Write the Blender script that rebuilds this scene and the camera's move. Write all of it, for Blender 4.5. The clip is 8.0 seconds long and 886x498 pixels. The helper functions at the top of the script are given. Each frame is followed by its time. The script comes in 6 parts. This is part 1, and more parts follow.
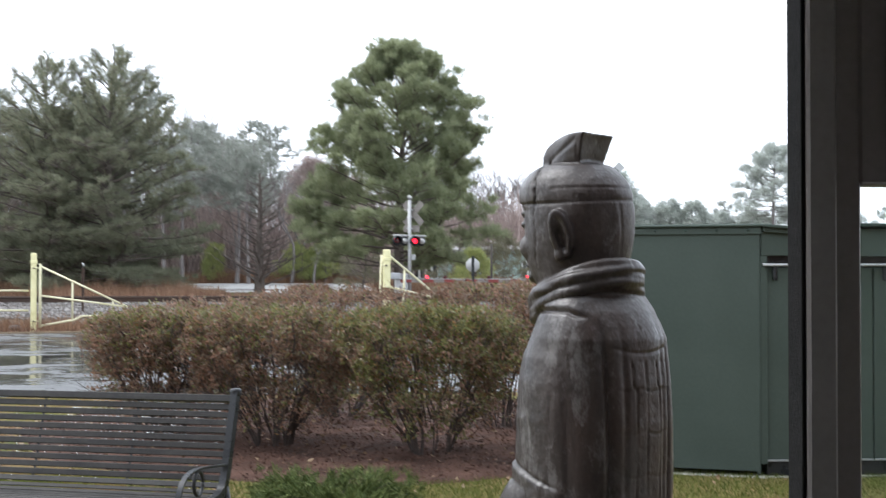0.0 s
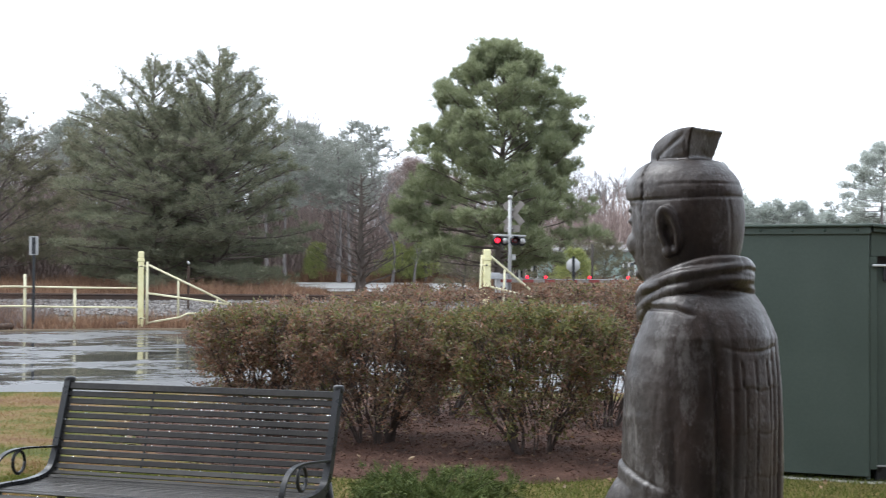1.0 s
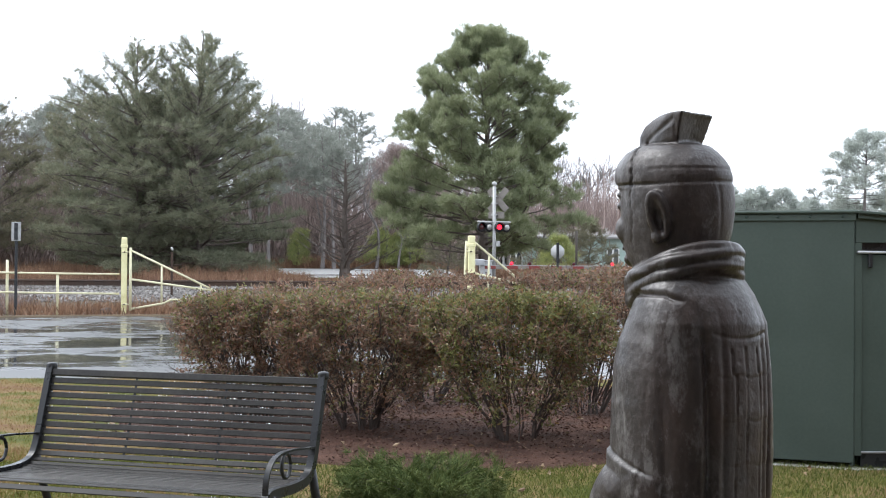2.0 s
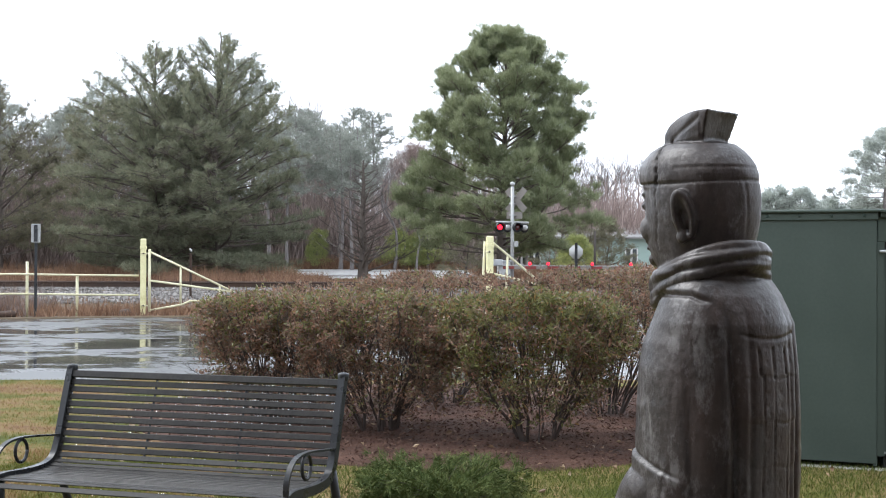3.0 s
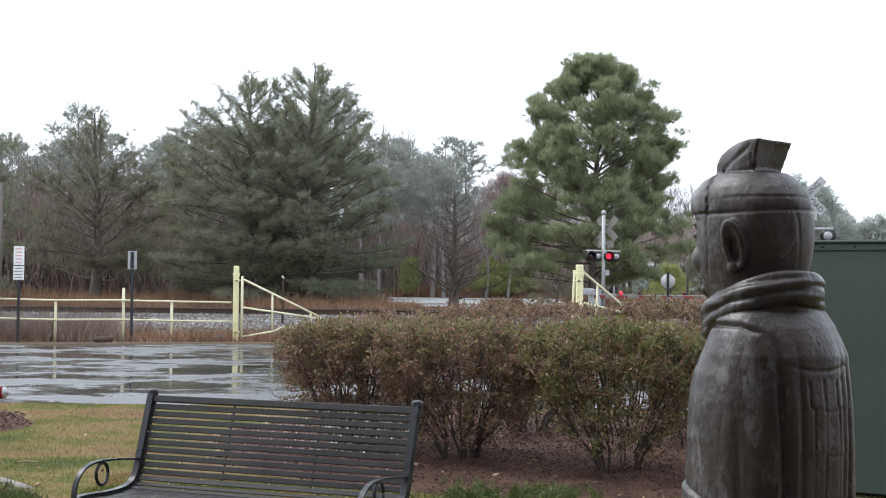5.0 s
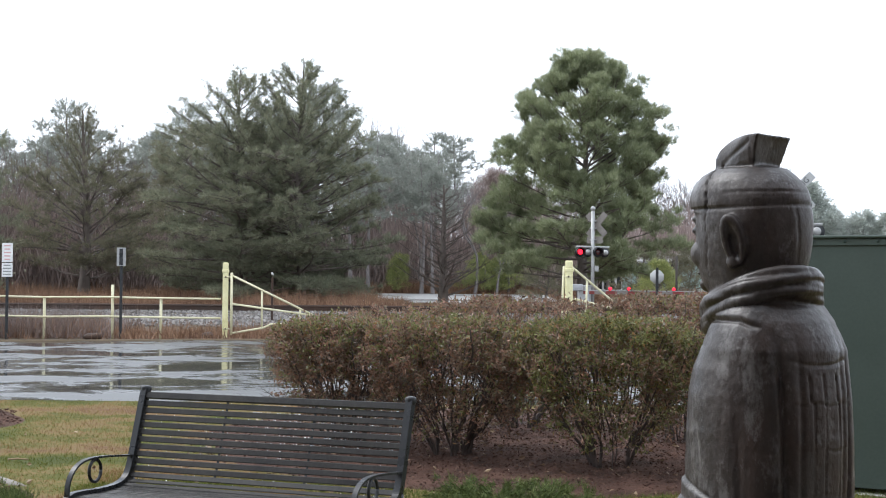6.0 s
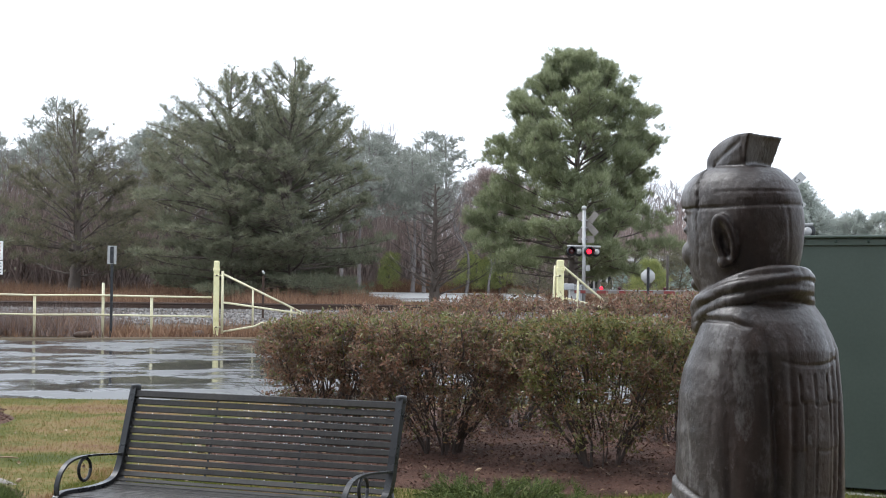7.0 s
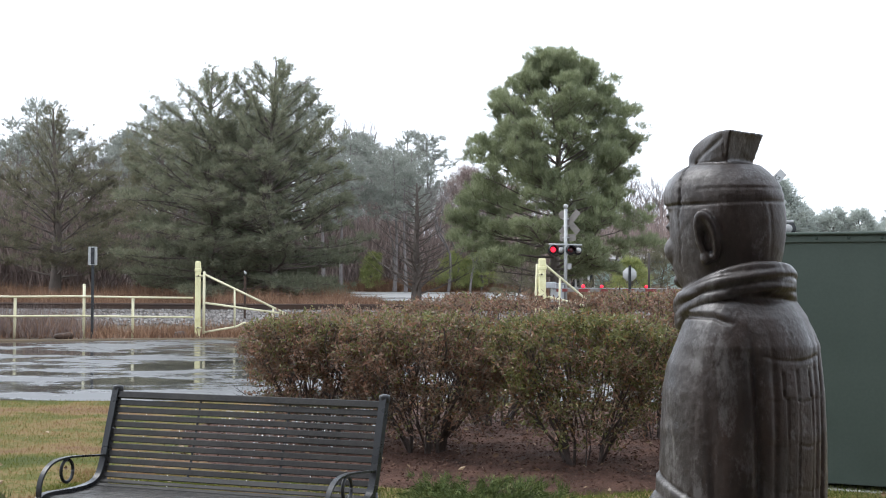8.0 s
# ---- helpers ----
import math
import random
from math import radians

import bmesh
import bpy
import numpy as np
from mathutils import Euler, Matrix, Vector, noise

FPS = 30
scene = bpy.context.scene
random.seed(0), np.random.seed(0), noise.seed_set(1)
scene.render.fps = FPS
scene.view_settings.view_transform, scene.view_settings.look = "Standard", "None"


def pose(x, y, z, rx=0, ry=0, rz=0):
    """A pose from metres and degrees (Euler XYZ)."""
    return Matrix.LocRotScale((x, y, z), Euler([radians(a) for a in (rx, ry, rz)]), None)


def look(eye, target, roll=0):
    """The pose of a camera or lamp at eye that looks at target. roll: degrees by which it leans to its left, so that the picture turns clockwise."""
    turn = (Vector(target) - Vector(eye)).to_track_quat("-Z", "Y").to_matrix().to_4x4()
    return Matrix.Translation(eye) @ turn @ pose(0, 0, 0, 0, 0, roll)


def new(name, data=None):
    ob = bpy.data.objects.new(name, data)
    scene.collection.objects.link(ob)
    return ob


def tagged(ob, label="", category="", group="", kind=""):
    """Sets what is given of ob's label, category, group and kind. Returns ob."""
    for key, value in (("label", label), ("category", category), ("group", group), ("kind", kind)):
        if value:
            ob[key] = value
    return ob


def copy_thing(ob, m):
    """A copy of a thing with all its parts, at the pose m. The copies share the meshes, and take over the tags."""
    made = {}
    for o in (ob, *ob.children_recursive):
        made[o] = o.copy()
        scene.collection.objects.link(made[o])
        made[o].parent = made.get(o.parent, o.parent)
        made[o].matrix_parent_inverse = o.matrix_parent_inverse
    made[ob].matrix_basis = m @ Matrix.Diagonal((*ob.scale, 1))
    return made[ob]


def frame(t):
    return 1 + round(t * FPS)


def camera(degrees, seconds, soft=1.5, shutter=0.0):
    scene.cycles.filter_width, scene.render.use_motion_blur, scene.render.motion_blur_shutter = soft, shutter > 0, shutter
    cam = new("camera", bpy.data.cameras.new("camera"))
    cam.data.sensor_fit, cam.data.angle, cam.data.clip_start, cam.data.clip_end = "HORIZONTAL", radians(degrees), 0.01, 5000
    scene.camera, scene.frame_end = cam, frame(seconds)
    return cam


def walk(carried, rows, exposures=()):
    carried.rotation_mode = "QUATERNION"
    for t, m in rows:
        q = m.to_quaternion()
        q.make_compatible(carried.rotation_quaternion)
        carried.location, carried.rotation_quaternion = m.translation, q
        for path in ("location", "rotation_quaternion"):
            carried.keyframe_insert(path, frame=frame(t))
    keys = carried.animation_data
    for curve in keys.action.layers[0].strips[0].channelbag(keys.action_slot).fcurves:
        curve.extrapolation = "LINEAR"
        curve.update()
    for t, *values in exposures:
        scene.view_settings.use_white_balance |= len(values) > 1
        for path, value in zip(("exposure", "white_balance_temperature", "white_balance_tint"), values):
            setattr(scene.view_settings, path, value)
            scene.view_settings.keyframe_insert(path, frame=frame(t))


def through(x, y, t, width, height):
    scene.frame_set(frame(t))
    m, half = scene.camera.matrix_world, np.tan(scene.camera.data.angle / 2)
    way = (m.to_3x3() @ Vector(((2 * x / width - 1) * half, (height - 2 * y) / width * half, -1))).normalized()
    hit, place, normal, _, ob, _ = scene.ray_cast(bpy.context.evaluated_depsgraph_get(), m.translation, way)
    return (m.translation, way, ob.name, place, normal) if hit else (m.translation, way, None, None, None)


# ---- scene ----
cam = camera(37, 8.0, soft=1.03, shutter=0.3)
walk(cam, [
    (0, look((0.040, 0.348, 1.430), (0.2821, 2.3331, 1.4695), 0.04)),
    (0.1, look((0.046, 0.338, 1.430), (0.2565, 2.3265, 1.4854), 0.14)),
    (0.2, look((0.053, 0.328, 1.429), (0.2126, 2.3211, 1.4918), 0.23)),
    (0.3, look((0.060, 0.318, 1.429), (0.1721, 2.3146, 1.4843), 0.32)),
    (0.4, look((0.066, 0.309, 1.429), (0.1420, 2.3068, 1.4674), 0.42)),
    (0.5, look((0.073, 0.299, 1.428), (0.1166, 2.2979, 1.4644), 0.51)),
    (0.6, look((0.064, 0.311, 1.427), (0.1034, 2.3102, 1.4656), 0.48)),
    (0.7, look((0.055, 0.323, 1.426), (0.0942, 2.3226, 1.4611), 0.45)),
    (0.8, look((0.047, 0.336, 1.425), (0.0919, 2.3348, 1.4601), 0.41)),
    (0.9, look((0.038, 0.348, 1.423), (0.1090, 2.3463, 1.4617), 0.38)),
    (1, look((0.029, 0.360, 1.422), (0.1209, 2.3578, 1.4611), 0.35)),
    (1.2, look((0.028, 0.368, 1.422), (0.1671, 2.3624, 1.4595), 0.37)),
    (2.3, look((0.024, 0.408, 1.418), (0.1250, 2.4053, 1.4331), 0.51)),
    (2.5, look((0.023, 0.415, 1.417), (0.1162, 2.4131, 1.4319), 0.54)),
    (3, look((0.016, 0.420, 1.420), (0.1050, 2.4182, 1.4393), 0.25)),
    (3.2, look((0.020, 0.420, 1.421), (0.1260, 2.4174, 1.4476), 0.15)),
    (3.3, look((0.022, 0.420, 1.422), (0.1398, 2.4167, 1.4550), 0.11)),
    (3.5, look((0.026, 0.421, 1.423), (0.1656, 2.4152, 1.4641), 0.01)),
    (3.6, look((0.043, 0.420, 1.423), (0.1730, 2.4152, 1.4668), 0.04)),
    (3.8, look((0.078, 0.419, 1.425), (0.1444, 2.4166, 1.4815), 0.09)),
    (3.9, look((0.096, 0.418, 1.425), (0.1188, 2.4169, 1.4828), 0.12)),
    (4, look((0.113, 0.417, 1.426), (0.0868, 2.4161, 1.4839), 0.15)),
    (4.1, look((0.114, 0.414, 1.425), (0.0435, 2.4123, 1.4863), 0.26)),
    (4.2, look((0.115, 0.412, 1.424), (0.0216, 2.4086, 1.4884), 0.37)),
    (4.3, look((0.116, 0.409, 1.423), (0.0149, 2.4056, 1.4896), 0.48)),
    (4.4, look((0.117, 0.407, 1.423), (0.0223, 2.4032, 1.4892), 0.59)),
    (4.5, look((0.117, 0.404, 1.422), (0.0358, 2.4012, 1.4882), 0.70)),
    (4.7, look((0.113, 0.404, 1.422), (0.0540, 2.4022, 1.4847), 0.67)),
    (5.8, look((0.089, 0.405, 1.420), (0.0451, 2.4032, 1.4792), 0.49)),
    (6, look((0.084, 0.405, 1.420), (0.0493, 2.4035, 1.4755), 0.46)),
    (6.5, look((0.084, 0.408, 1.421), (0.0569, 2.4074, 1.4737), 0.42)),
    (7, look((0.085, 0.412, 1.420), (0.0634, 2.4115, 1.4741), 0.60)),
    (7.5, look((0.084, 0.413, 1.417), (0.0764, 2.4119, 1.4697), 0.36)),
    (8, look((0.082, 0.411, 1.418), (0.0879, 2.4098, 1.4710), 0.27)),
], exposures=[(0.0, 1.06, 6130, 10), (0.5, 0.93, 6130, 10), (1.2, 0.96, 6130, 10), (2.3, 1.06, 6130, 10), (3.4, 1.05, 6130, 10), (4.0, 0.86, 6130, 10), (4.5, 0.82, 6130, 10), (6.0, 0.82, 6130, 10), (8.0, 0.87, 6130, 10)])

# ---- world, sun, exposure ----
world = bpy.data.worlds.new("overcast_sky")
scene.world = world
world.use_nodes = True
wn, wl = world.node_tree.nodes, world.node_tree.links
sky = wn.new("ShaderNodeTexSky")
sky.sky_type, sky.sun_disc = "NISHITA", False
sky.sun_elevation, sky.sun_rotation = radians(52), radians(-68)
sky.air_density, sky.dust_density, sky.ozone_density = 1.0, 6.0, 1.0
dim = wn.new("ShaderNodeMix")
dim.data_type, dim.blend_type = "RGBA", "MULTIPLY"
dim.inputs[0].default_value = 1.0
dim.inputs[7].default_value = (0.1, 0.1, 0.1, 1)
veil = wn.new("ShaderNodeMix")
veil.data_type = "RGBA"
veil.inputs[0].default_value = 0.88
veil.inputs[7].default_value = (1.045, 1.10, 1.17, 1)
wl.new(sky.outputs[0], dim.inputs[6])
wl.new(dim.outputs[2], veil.inputs[6])
wl.new(veil.outputs[2], wn["Background"].inputs[0])
wn["Background"].inputs[1].default_value = 1.0
sun = new("sun", bpy.data.lights.new("sun", "SUN"))
sun.data.energy, sun.data.angle, sun.data.color = 1.1, radians(25), (1.0, 0.97, 0.92)
sun.matrix_world = look((-10, 4, 13.8), (0, 0, 0))
scene.view_settings.exposure = 0.55


# ---- mesh building ----
class Geo:
    """Vertices and faces of one mesh, gathered piece by piece."""

    def __init__(self):
        self.v, self.f, self.slot, self.soft = [], [], [], []

    def add(self, verts, faces, slot=0, soft=False):
        n = len(self.v)
        self.v.extend([tuple(p) for p in verts])
        self.f.extend([tuple(n + i for i in q) for q in faces])
        self.slot.extend([slot] * len(faces))
        self.soft.extend([soft] * len(faces))
        return self

    def box(self, centre, size, m=None, bevel=0.0, slot=0):
        hx, hy, hz = [s / 2 for s in size]
        b = min(bevel, hx * 0.9, hy * 0.9, hz * 0.9)
        pts = []
        if b <= 0:
            pts = [Vector((sx * hx, sy * hy, sz * hz)) for sx in (-1, 1) for sy in (-1, 1) for sz in (-1, 1)]
            faces = [(0, 1, 3, 2), (4, 6, 7, 5), (0, 4, 5, 1), (2, 3, 7, 6), (0, 2, 6, 4), (1, 5, 7, 3)]
        else:
            for sx in (-1, 1):
                for sy in (-1, 1):
                    for sz in (-1, 1):
                        pts += [Vector((sx * (hx - b), sy * (hy - b), sz * hz)), Vector((sx * (hx - b), sy * hy, sz * (hz - b))), Vector((sx * hx, sy * (hy - b), sz * (hz - b)))]
            bm = bmesh.new()
            for p in pts:
                bm.verts.new(p)
            bmesh.ops.convex_hull(bm, input=bm.verts)
            bmesh.ops.dissolve_limit(bm, angle_limit=0.01, verts=bm.verts, edges=bm.edges)
            bm.verts.index_update()
            pts = [p.co.copy() for p in bm.verts]
            faces = [[q.index for q in f.verts] for f in bm.faces]
            bm.free()
        m = m or Matrix()
        return self.add([m @ p + Vector(centre) for p in pts], faces, slot)

    def tube(self, path, radii, sides=8, slot=0, caps=True, flat=1.0):
        path = [Vector(p) for p in path]
        if not isinstance(radii, (list, tuple)):
            radii = [radii] * len(path)
        verts, faces, side = [], [], None
        for i, p in enumerate(path):
            d = (path[min(i + 1, len(path) - 1)] - path[max(i - 1, 0)]).normalized()
            if side is None:
                side = d.cross(Vector((0, 0, 1)) if abs(d.z) < 0.9 else Vector((1, 0, 0))).normalized()
            side = (side - d * side.dot(d)).normalized()
            up = side.cross(d)
            for k in range(sides):
                a = 2 * math.pi * (k + 0.5) / sides
                verts.append(p + radii[i] * (math.cos(a) * side + flat * math.sin(a) * up))
        for i in range(len(path) - 1):
            for k in range(sides):
                a, b = i * sides + k, i * sides + (k + 1) % sides
                faces.append((a, b, b + sides, a + sides))
        if caps:
            faces.append(tuple(range(sides))[::-1])
            faces.append(tuple(range(len(verts) - sides, len(verts))))
        return self.add(verts, faces, slot, sides > 5)

    def lathe(self, profile, sides=20, m=None, slot=0):
        m = m or Matrix()
        verts, faces = [], []
        for r, z in profile:
            for k in range(sides):
                a = 2 * math.pi * k / sides
                verts.append(m @ Vector((r * math.cos(a), r * math.sin(a), z)))
        for i in range(len(profile) - 1):
            for k in range(sides):
                a, b = i * sides + k, i * sides + (k + 1) % sides
                faces.append((a, b, b + sides, a + sides))
        faces.append(tuple(range(sides))[::-1])
        faces.append(tuple(range(len(verts) - sides, len(verts))))
        return self.add(verts, faces, slot, True)

    def mesh(self, name, materials):
        me = bpy.data.meshes.new(name)
        me.from_pydata(self.v, [], self.f)
        for mt in materials:
            me.materials.append(mt)
        me.polygons.foreach_set("material_index", self.slot)
        me.polygons.foreach_set("use_smooth", self.soft)
        me.update()
        return me


def part(name, geo, material, parent=None, label=""):
    """Links the geometry as one mesh object, under a thing or a part where one is given."""
    mats = material if isinstance(material, (list, tuple)) else [material]
    ob = new(name, geo.mesh(name, mats) if isinstance(geo, Geo) else geo)
    if parent:
        ob.parent = parent
    return tagged(ob, label) if label else ob


def thing(name, m, label, category, group="", kind=""):
    ob = new(name)
    ob.matrix_basis = m
    return tagged(ob, label, category, group, kind)


def raw_mesh(name, verts, faces, material, smooth=False):
    """A mesh from arrays of vertices and of equal faces."""
    me = bpy.data.meshes.new(name)
    n, k = faces.shape
    me.vertices.add(len(verts))
    me.vertices.foreach_set("co", np.ascontiguousarray(verts, dtype=np.float32).ravel())
    me.loops.add(n * k)
    me.loops.foreach_set("vertex_index", np.ascontiguousarray(faces, dtype=np.int32).ravel())
    me.polygons.add(n)
    me.polygons.foreach_set("loop_start", np.arange(0, n * k, k, dtype=np.int32))
    me.polygons.foreach_set("use_smooth", np.full(n, smooth))
    me.materials.append(material)
    me.update(calc_edges=True)
    return me


def unit(a):
    return a / np.maximum(np.linalg.norm(a, axis=-1, keepdims=True), 1e-9)


def needles(rng, centres, ways, length, width, count, spread):
    """Thin triangles that spray from each centre round its way."""
    n = len(centres)
    d = unit(ways[:, None, :] + spread * rng.normal(size=(n, count, 3)))
    root = centres[:, None, :] + 0.18 * length * rng.normal(size=(n, count, 3))
    size = length * rng.uniform(0.6, 1.15, (n, count, 1))
    across = unit(np.cross(d, rng.normal(size=(n, count, 3)))) * width * 0.5
    verts = np.stack([root - across, root + across, root + d * size], 2).reshape(-1, 3)
    return verts, np.arange(len(verts)).reshape(-1, 3)


def leaves(rng, centres, ways, length, width, fold=0.35):
    """Small folded leaves of four corners, one at each centre."""
    n = len(centres)
    d = unit(ways)
    across = unit(np.cross(d, rng.normal(size=(n, 3))))
    up = np.cross(across, d)
    size = length * rng.uniform(0.6, 1.2, (n, 1))
    w = width * rng.uniform(0.7, 1.2, (n, 1)) * 0.5
    mid = centres + d * size * 0.45
    verts = np.stack([centres, mid + across * w + up * w * fold, centres + d * size, mid - across * w + up * w * fold], 1).reshape(-1, 3)
    base = np.arange(n)[:, None] * 4
    faces = np.concatenate([base + np.array([[0, 1, 2]]), base + np.array([[0, 2, 3]])], 0)
    return verts, faces


# ---- materials ----
def surface(name, tones, scale=4.0, fine=60.0, rough=(0.5, 0.7), metal=0.0, bump=0.2, distance=0.01, per="", stretch=(1, 1, 1), specular=0.5, coat=0.0, world_space=False, share=0.62, fine_share=0.35, span=None, through=0.0):
    """A node material: tones blended by two scales of noise, or by a random value for each island or object."""
    mt = bpy.data.materials.new(name)
    mt.use_nodes = True
    nt = mt.node_tree
    ns, ln = nt.nodes, nt.links
    bsdf = ns["Principled BSDF"]
    coords = ns.new("ShaderNodeNewGeometry" if world_space else "ShaderNodeTexCoord")
    mapping = ns.new("ShaderNodeMapping")
    mapping.inputs["Scale"].default_value = stretch
    ln.new(coords.outputs["Position" if world_space else "Object"], mapping.inputs[0])
    big, small = ns.new("ShaderNodeTexNoise"), ns.new("ShaderNodeTexNoise")
    for node, s in ((big, scale), (small, fine)):
        node.inputs["Scale"].default_value = s
        node.inputs["Detail"].default_value = 6
        node.inputs["Roughness"].default_value = 0.6
        ln.new(mapping.outputs[0], node.inputs["Vector"])
    blend = ns.new("ShaderNodeMix")
    blend.inputs[0].default_value = fine_share
    ln.new(big.outputs[0], blend.inputs[2])
    ln.new(small.outputs[0], blend.inputs[3])
    value = blend.outputs[0]
    if per:
        source = ns.new("ShaderNodeObjectInfo" if per == "object" else "ShaderNodeNewGeometry")
        mixed = ns.new("ShaderNodeMix")
        mixed.inputs[0].default_value = share
        ln.new(value, mixed.inputs[2])
        ln.new(source.outputs["Random" if per == "object" else "Random Per Island"], mixed.inputs[3])
        value = mixed.outputs[0]
    ramp = ns.new("ShaderNodeValToRGB")
    lo, hi = span or (((0.18, 0.82) if share > 0.45 else (0.40, 0.60)) if per else (0.36, 0.64))
    while len(ramp.color_ramp.elements) < len(tones):
        ramp.color_ramp.elements.new(0.5)
    for i, (el, tone) in enumerate(zip(ramp.color_ramp.elements, tones)):
        el.position = lo + (hi - lo) * i / max(1, len(tones) - 1)
        el.color = (*tone, 1)
    ln.new(value, ramp.inputs[0])
    ln.new(ramp.outputs[0], bsdf.inputs["Base Color"])
    rr = ns.new("ShaderNodeMapRange")
    rr.inputs["From Min"].default_value, rr.inputs["From Max"].default_value = 0.35, 0.65
    rr.inputs["To Min"].default_value, rr.inputs["To Max"].default_value = rough
    ln.new(big.outputs[0], rr.inputs[0])
    ln.new(rr.outputs[0], bsdf.inputs["Roughness"])
    bsdf.inputs["Metallic"].default_value = metal
    bsdf.inputs["Specular IOR Level"].default_value = specular
    bsdf.inputs["Coat Weight"].default_value = coat
    bsdf.inputs["Coat Roughness"].default_value = 0.12
    if bump:
        bp = ns.new("ShaderNodeBump")
        bp.inputs["Strength"].default_value, bp.inputs["Distance"].default_value = bump, distance
        ln.new(small.outputs[0], bp.inputs["Height"])
        ln.new(bp.outputs[0], bsdf.inputs["Normal"])
    if through:
        # thin leaves let part of the light through
        leaf, both = ns.new("ShaderNodeBsdfTranslucent"), ns.new("ShaderNodeMixShader")
        both.inputs[0].default_value = through
        ln.new(ramp.outputs[0], leaf.inputs["Color"])
        ln.new(bsdf.outputs[0], both.inputs[1])
        ln.new(leaf.outputs[0], both.inputs[2])
        ln.new(both.outputs[0], ns["Material Output"].inputs["Surface"])
    return mt


def statue_stone():
    """Dark rain-washed stone: grey and brown in large stains, pale chalky scuffs, fine pits; the sided tints also carry
    side light.
    """
    mt = surface("weathered_dark_stone", [(0.018, 0.0142, 0.013), (0.035, 0.028, 0.0255), (0.049, 0.040, 0.0365), (0.080, 0.069, 0.064)], 14, 110, (0.28, 0.56), 0.0, 0.36, 0.004, stretch=(1, 1, 0.7), coat=0.04, fine_share=0.45, span=(0.36, 0.64))
    ns, ln = mt.node_tree.nodes, mt.node_tree.links
    bsdf = ns["Principled BSDF"]
    base = bsdf.inputs["Base Color"].links[0].from_socket
    coords = ns.new("ShaderNodeTexCoord")

    def stain_and_light(scale, detail, stretch, lo, hi, tint, under, amount=1.0, axis=None):
        mp, tex, mr, mix = ns.new("ShaderNodeMapping"), ns.new("ShaderNodeTexNoise"), ns.new("ShaderNodeMapRange"), ns.new("ShaderNodeMix")
        mp.inputs["Scale"].default_value = stretch
        tex.inputs["Scale"].default_value, tex.inputs["Detail"].default_value, tex.inputs["Roughness"].default_value = scale, detail, 0.74
        mr.inputs["From Min"].default_value, mr.inputs["From Max"].default_value, mr.inputs["To Max"].default_value = lo, hi, amount
        mix.data_type = "RGBA"
        mix.inputs[7].default_value = (*tint, 1)
        ln.new(coords.outputs["Object"], mp.inputs[0])
        ln.new(mp.outputs[0], tex.inputs["Vector"])
        ln.new(tex.outputs[0], mr.inputs[0])
        share = mr.outputs[0]
        if axis:
            # weighted to one side: sleeve scuffs, back browns, and side light in the colour
            split, run, both = ns.new("ShaderNodeSeparateXYZ"), ns.new("ShaderNodeMapRange"), ns.new("ShaderNodeMath")
            both.operation = "MULTIPLY"
            run.inputs["From Min"].default_value, run.inputs["From Max"].default_value = axis[1], axis[2]
            ln.new(coords.outputs["Object"], split.inputs[0])
            ln.new(split.outputs[axis[0]], run.inputs[0])
            ln.new(share, both.inputs[0])
            ln.new(run.outputs[0], both.inputs[1])
            share = both.outputs[0]
        ln.new(share, mix.inputs[0])
        ln.new(under, mix.inputs[6])
        return mix.outputs[2]

    c = stain_and_light(3.2, 4, (1, 1, 0.6), 0.36, 0.60, (0.068, 0.042, 0.034), base, amount=0.7, axis=("X", 0.02, -0.10))
    c = stain_and_light(6, 8, (1.5, 1.5, 0.30), 0.50, 0.64, (0.026, 0.021, 0.020), c, amount=0.7)
    c = stain_and_light(17, 14, (1, 1, 0.5), 0.51, 0.60, (0.25, 0.24, 0.235), c, amount=0.46, axis=("Y", 0.02, 0.14))
    c = stain_and_light(22, 12, (1, 1, 0.6), 0.57, 0.66, (0.24, 0.23, 0.225), c, amount=0.48)
    ln.new(c, bsdf.inputs["Base Color"])
    return mt


def glowing(name, colour, strength):
    mt = bpy.data.materials.new(name)
    mt.use_nodes = True
    b = mt.node_tree.nodes["Principled BSDF"]
    b.inputs["Base Color"].default_value = (*colour, 1)
    b.inputs["Emission Color"].default_value = (*colour, 1)
    b.inputs["Emission Strength"].default_value = strength
    return mt


def glass(name, tint=(0.9, 0.95, 0.93)):
    mt = bpy.data.materials.new(name)
    mt.use_nodes = True
    b = mt.node_tree.nodes["Principled BSDF"]
    b.inputs["Base Color"].default_value = (*tint, 1)
    b.inputs["Transmission Weight"].default_value = 1.0
    b.inputs["Roughness"].default_value = 0.0
    b.inputs["IOR"].default_value = 1.45
    return mt


M_BLACK = surface("black_paint", [(0.014, 0.015, 0.017), (0.024, 0.025, 0.027)], 8, 90, (0.22, 0.42), 0.0, 0.05, 0.002, specular=0.35)
M_SLAT = surface("wet_black_slats", [(0.016, 0.015, 0.014), (0.030, 0.028, 0.026), (0.045, 0.042, 0.038)], 5, 70, (0.36, 0.56), 0.0, 0.06, 0.002, specular=0.28)
M_YELLOW = surface("yellow_paint", [(0.56, 0.50, 0.24), (0.71, 0.66, 0.37), (0.77, 0.73, 0.45)], 3, 30, (0.4, 0.6), 0.0, 0.1, 0.004)
M_PALE = surface("pale_yellow_paint", [(0.55, 0.50, 0.30), (0.70, 0.67, 0.48)], 3, 30, (0.4, 0.6), 0.0, 0.1, 0.004)
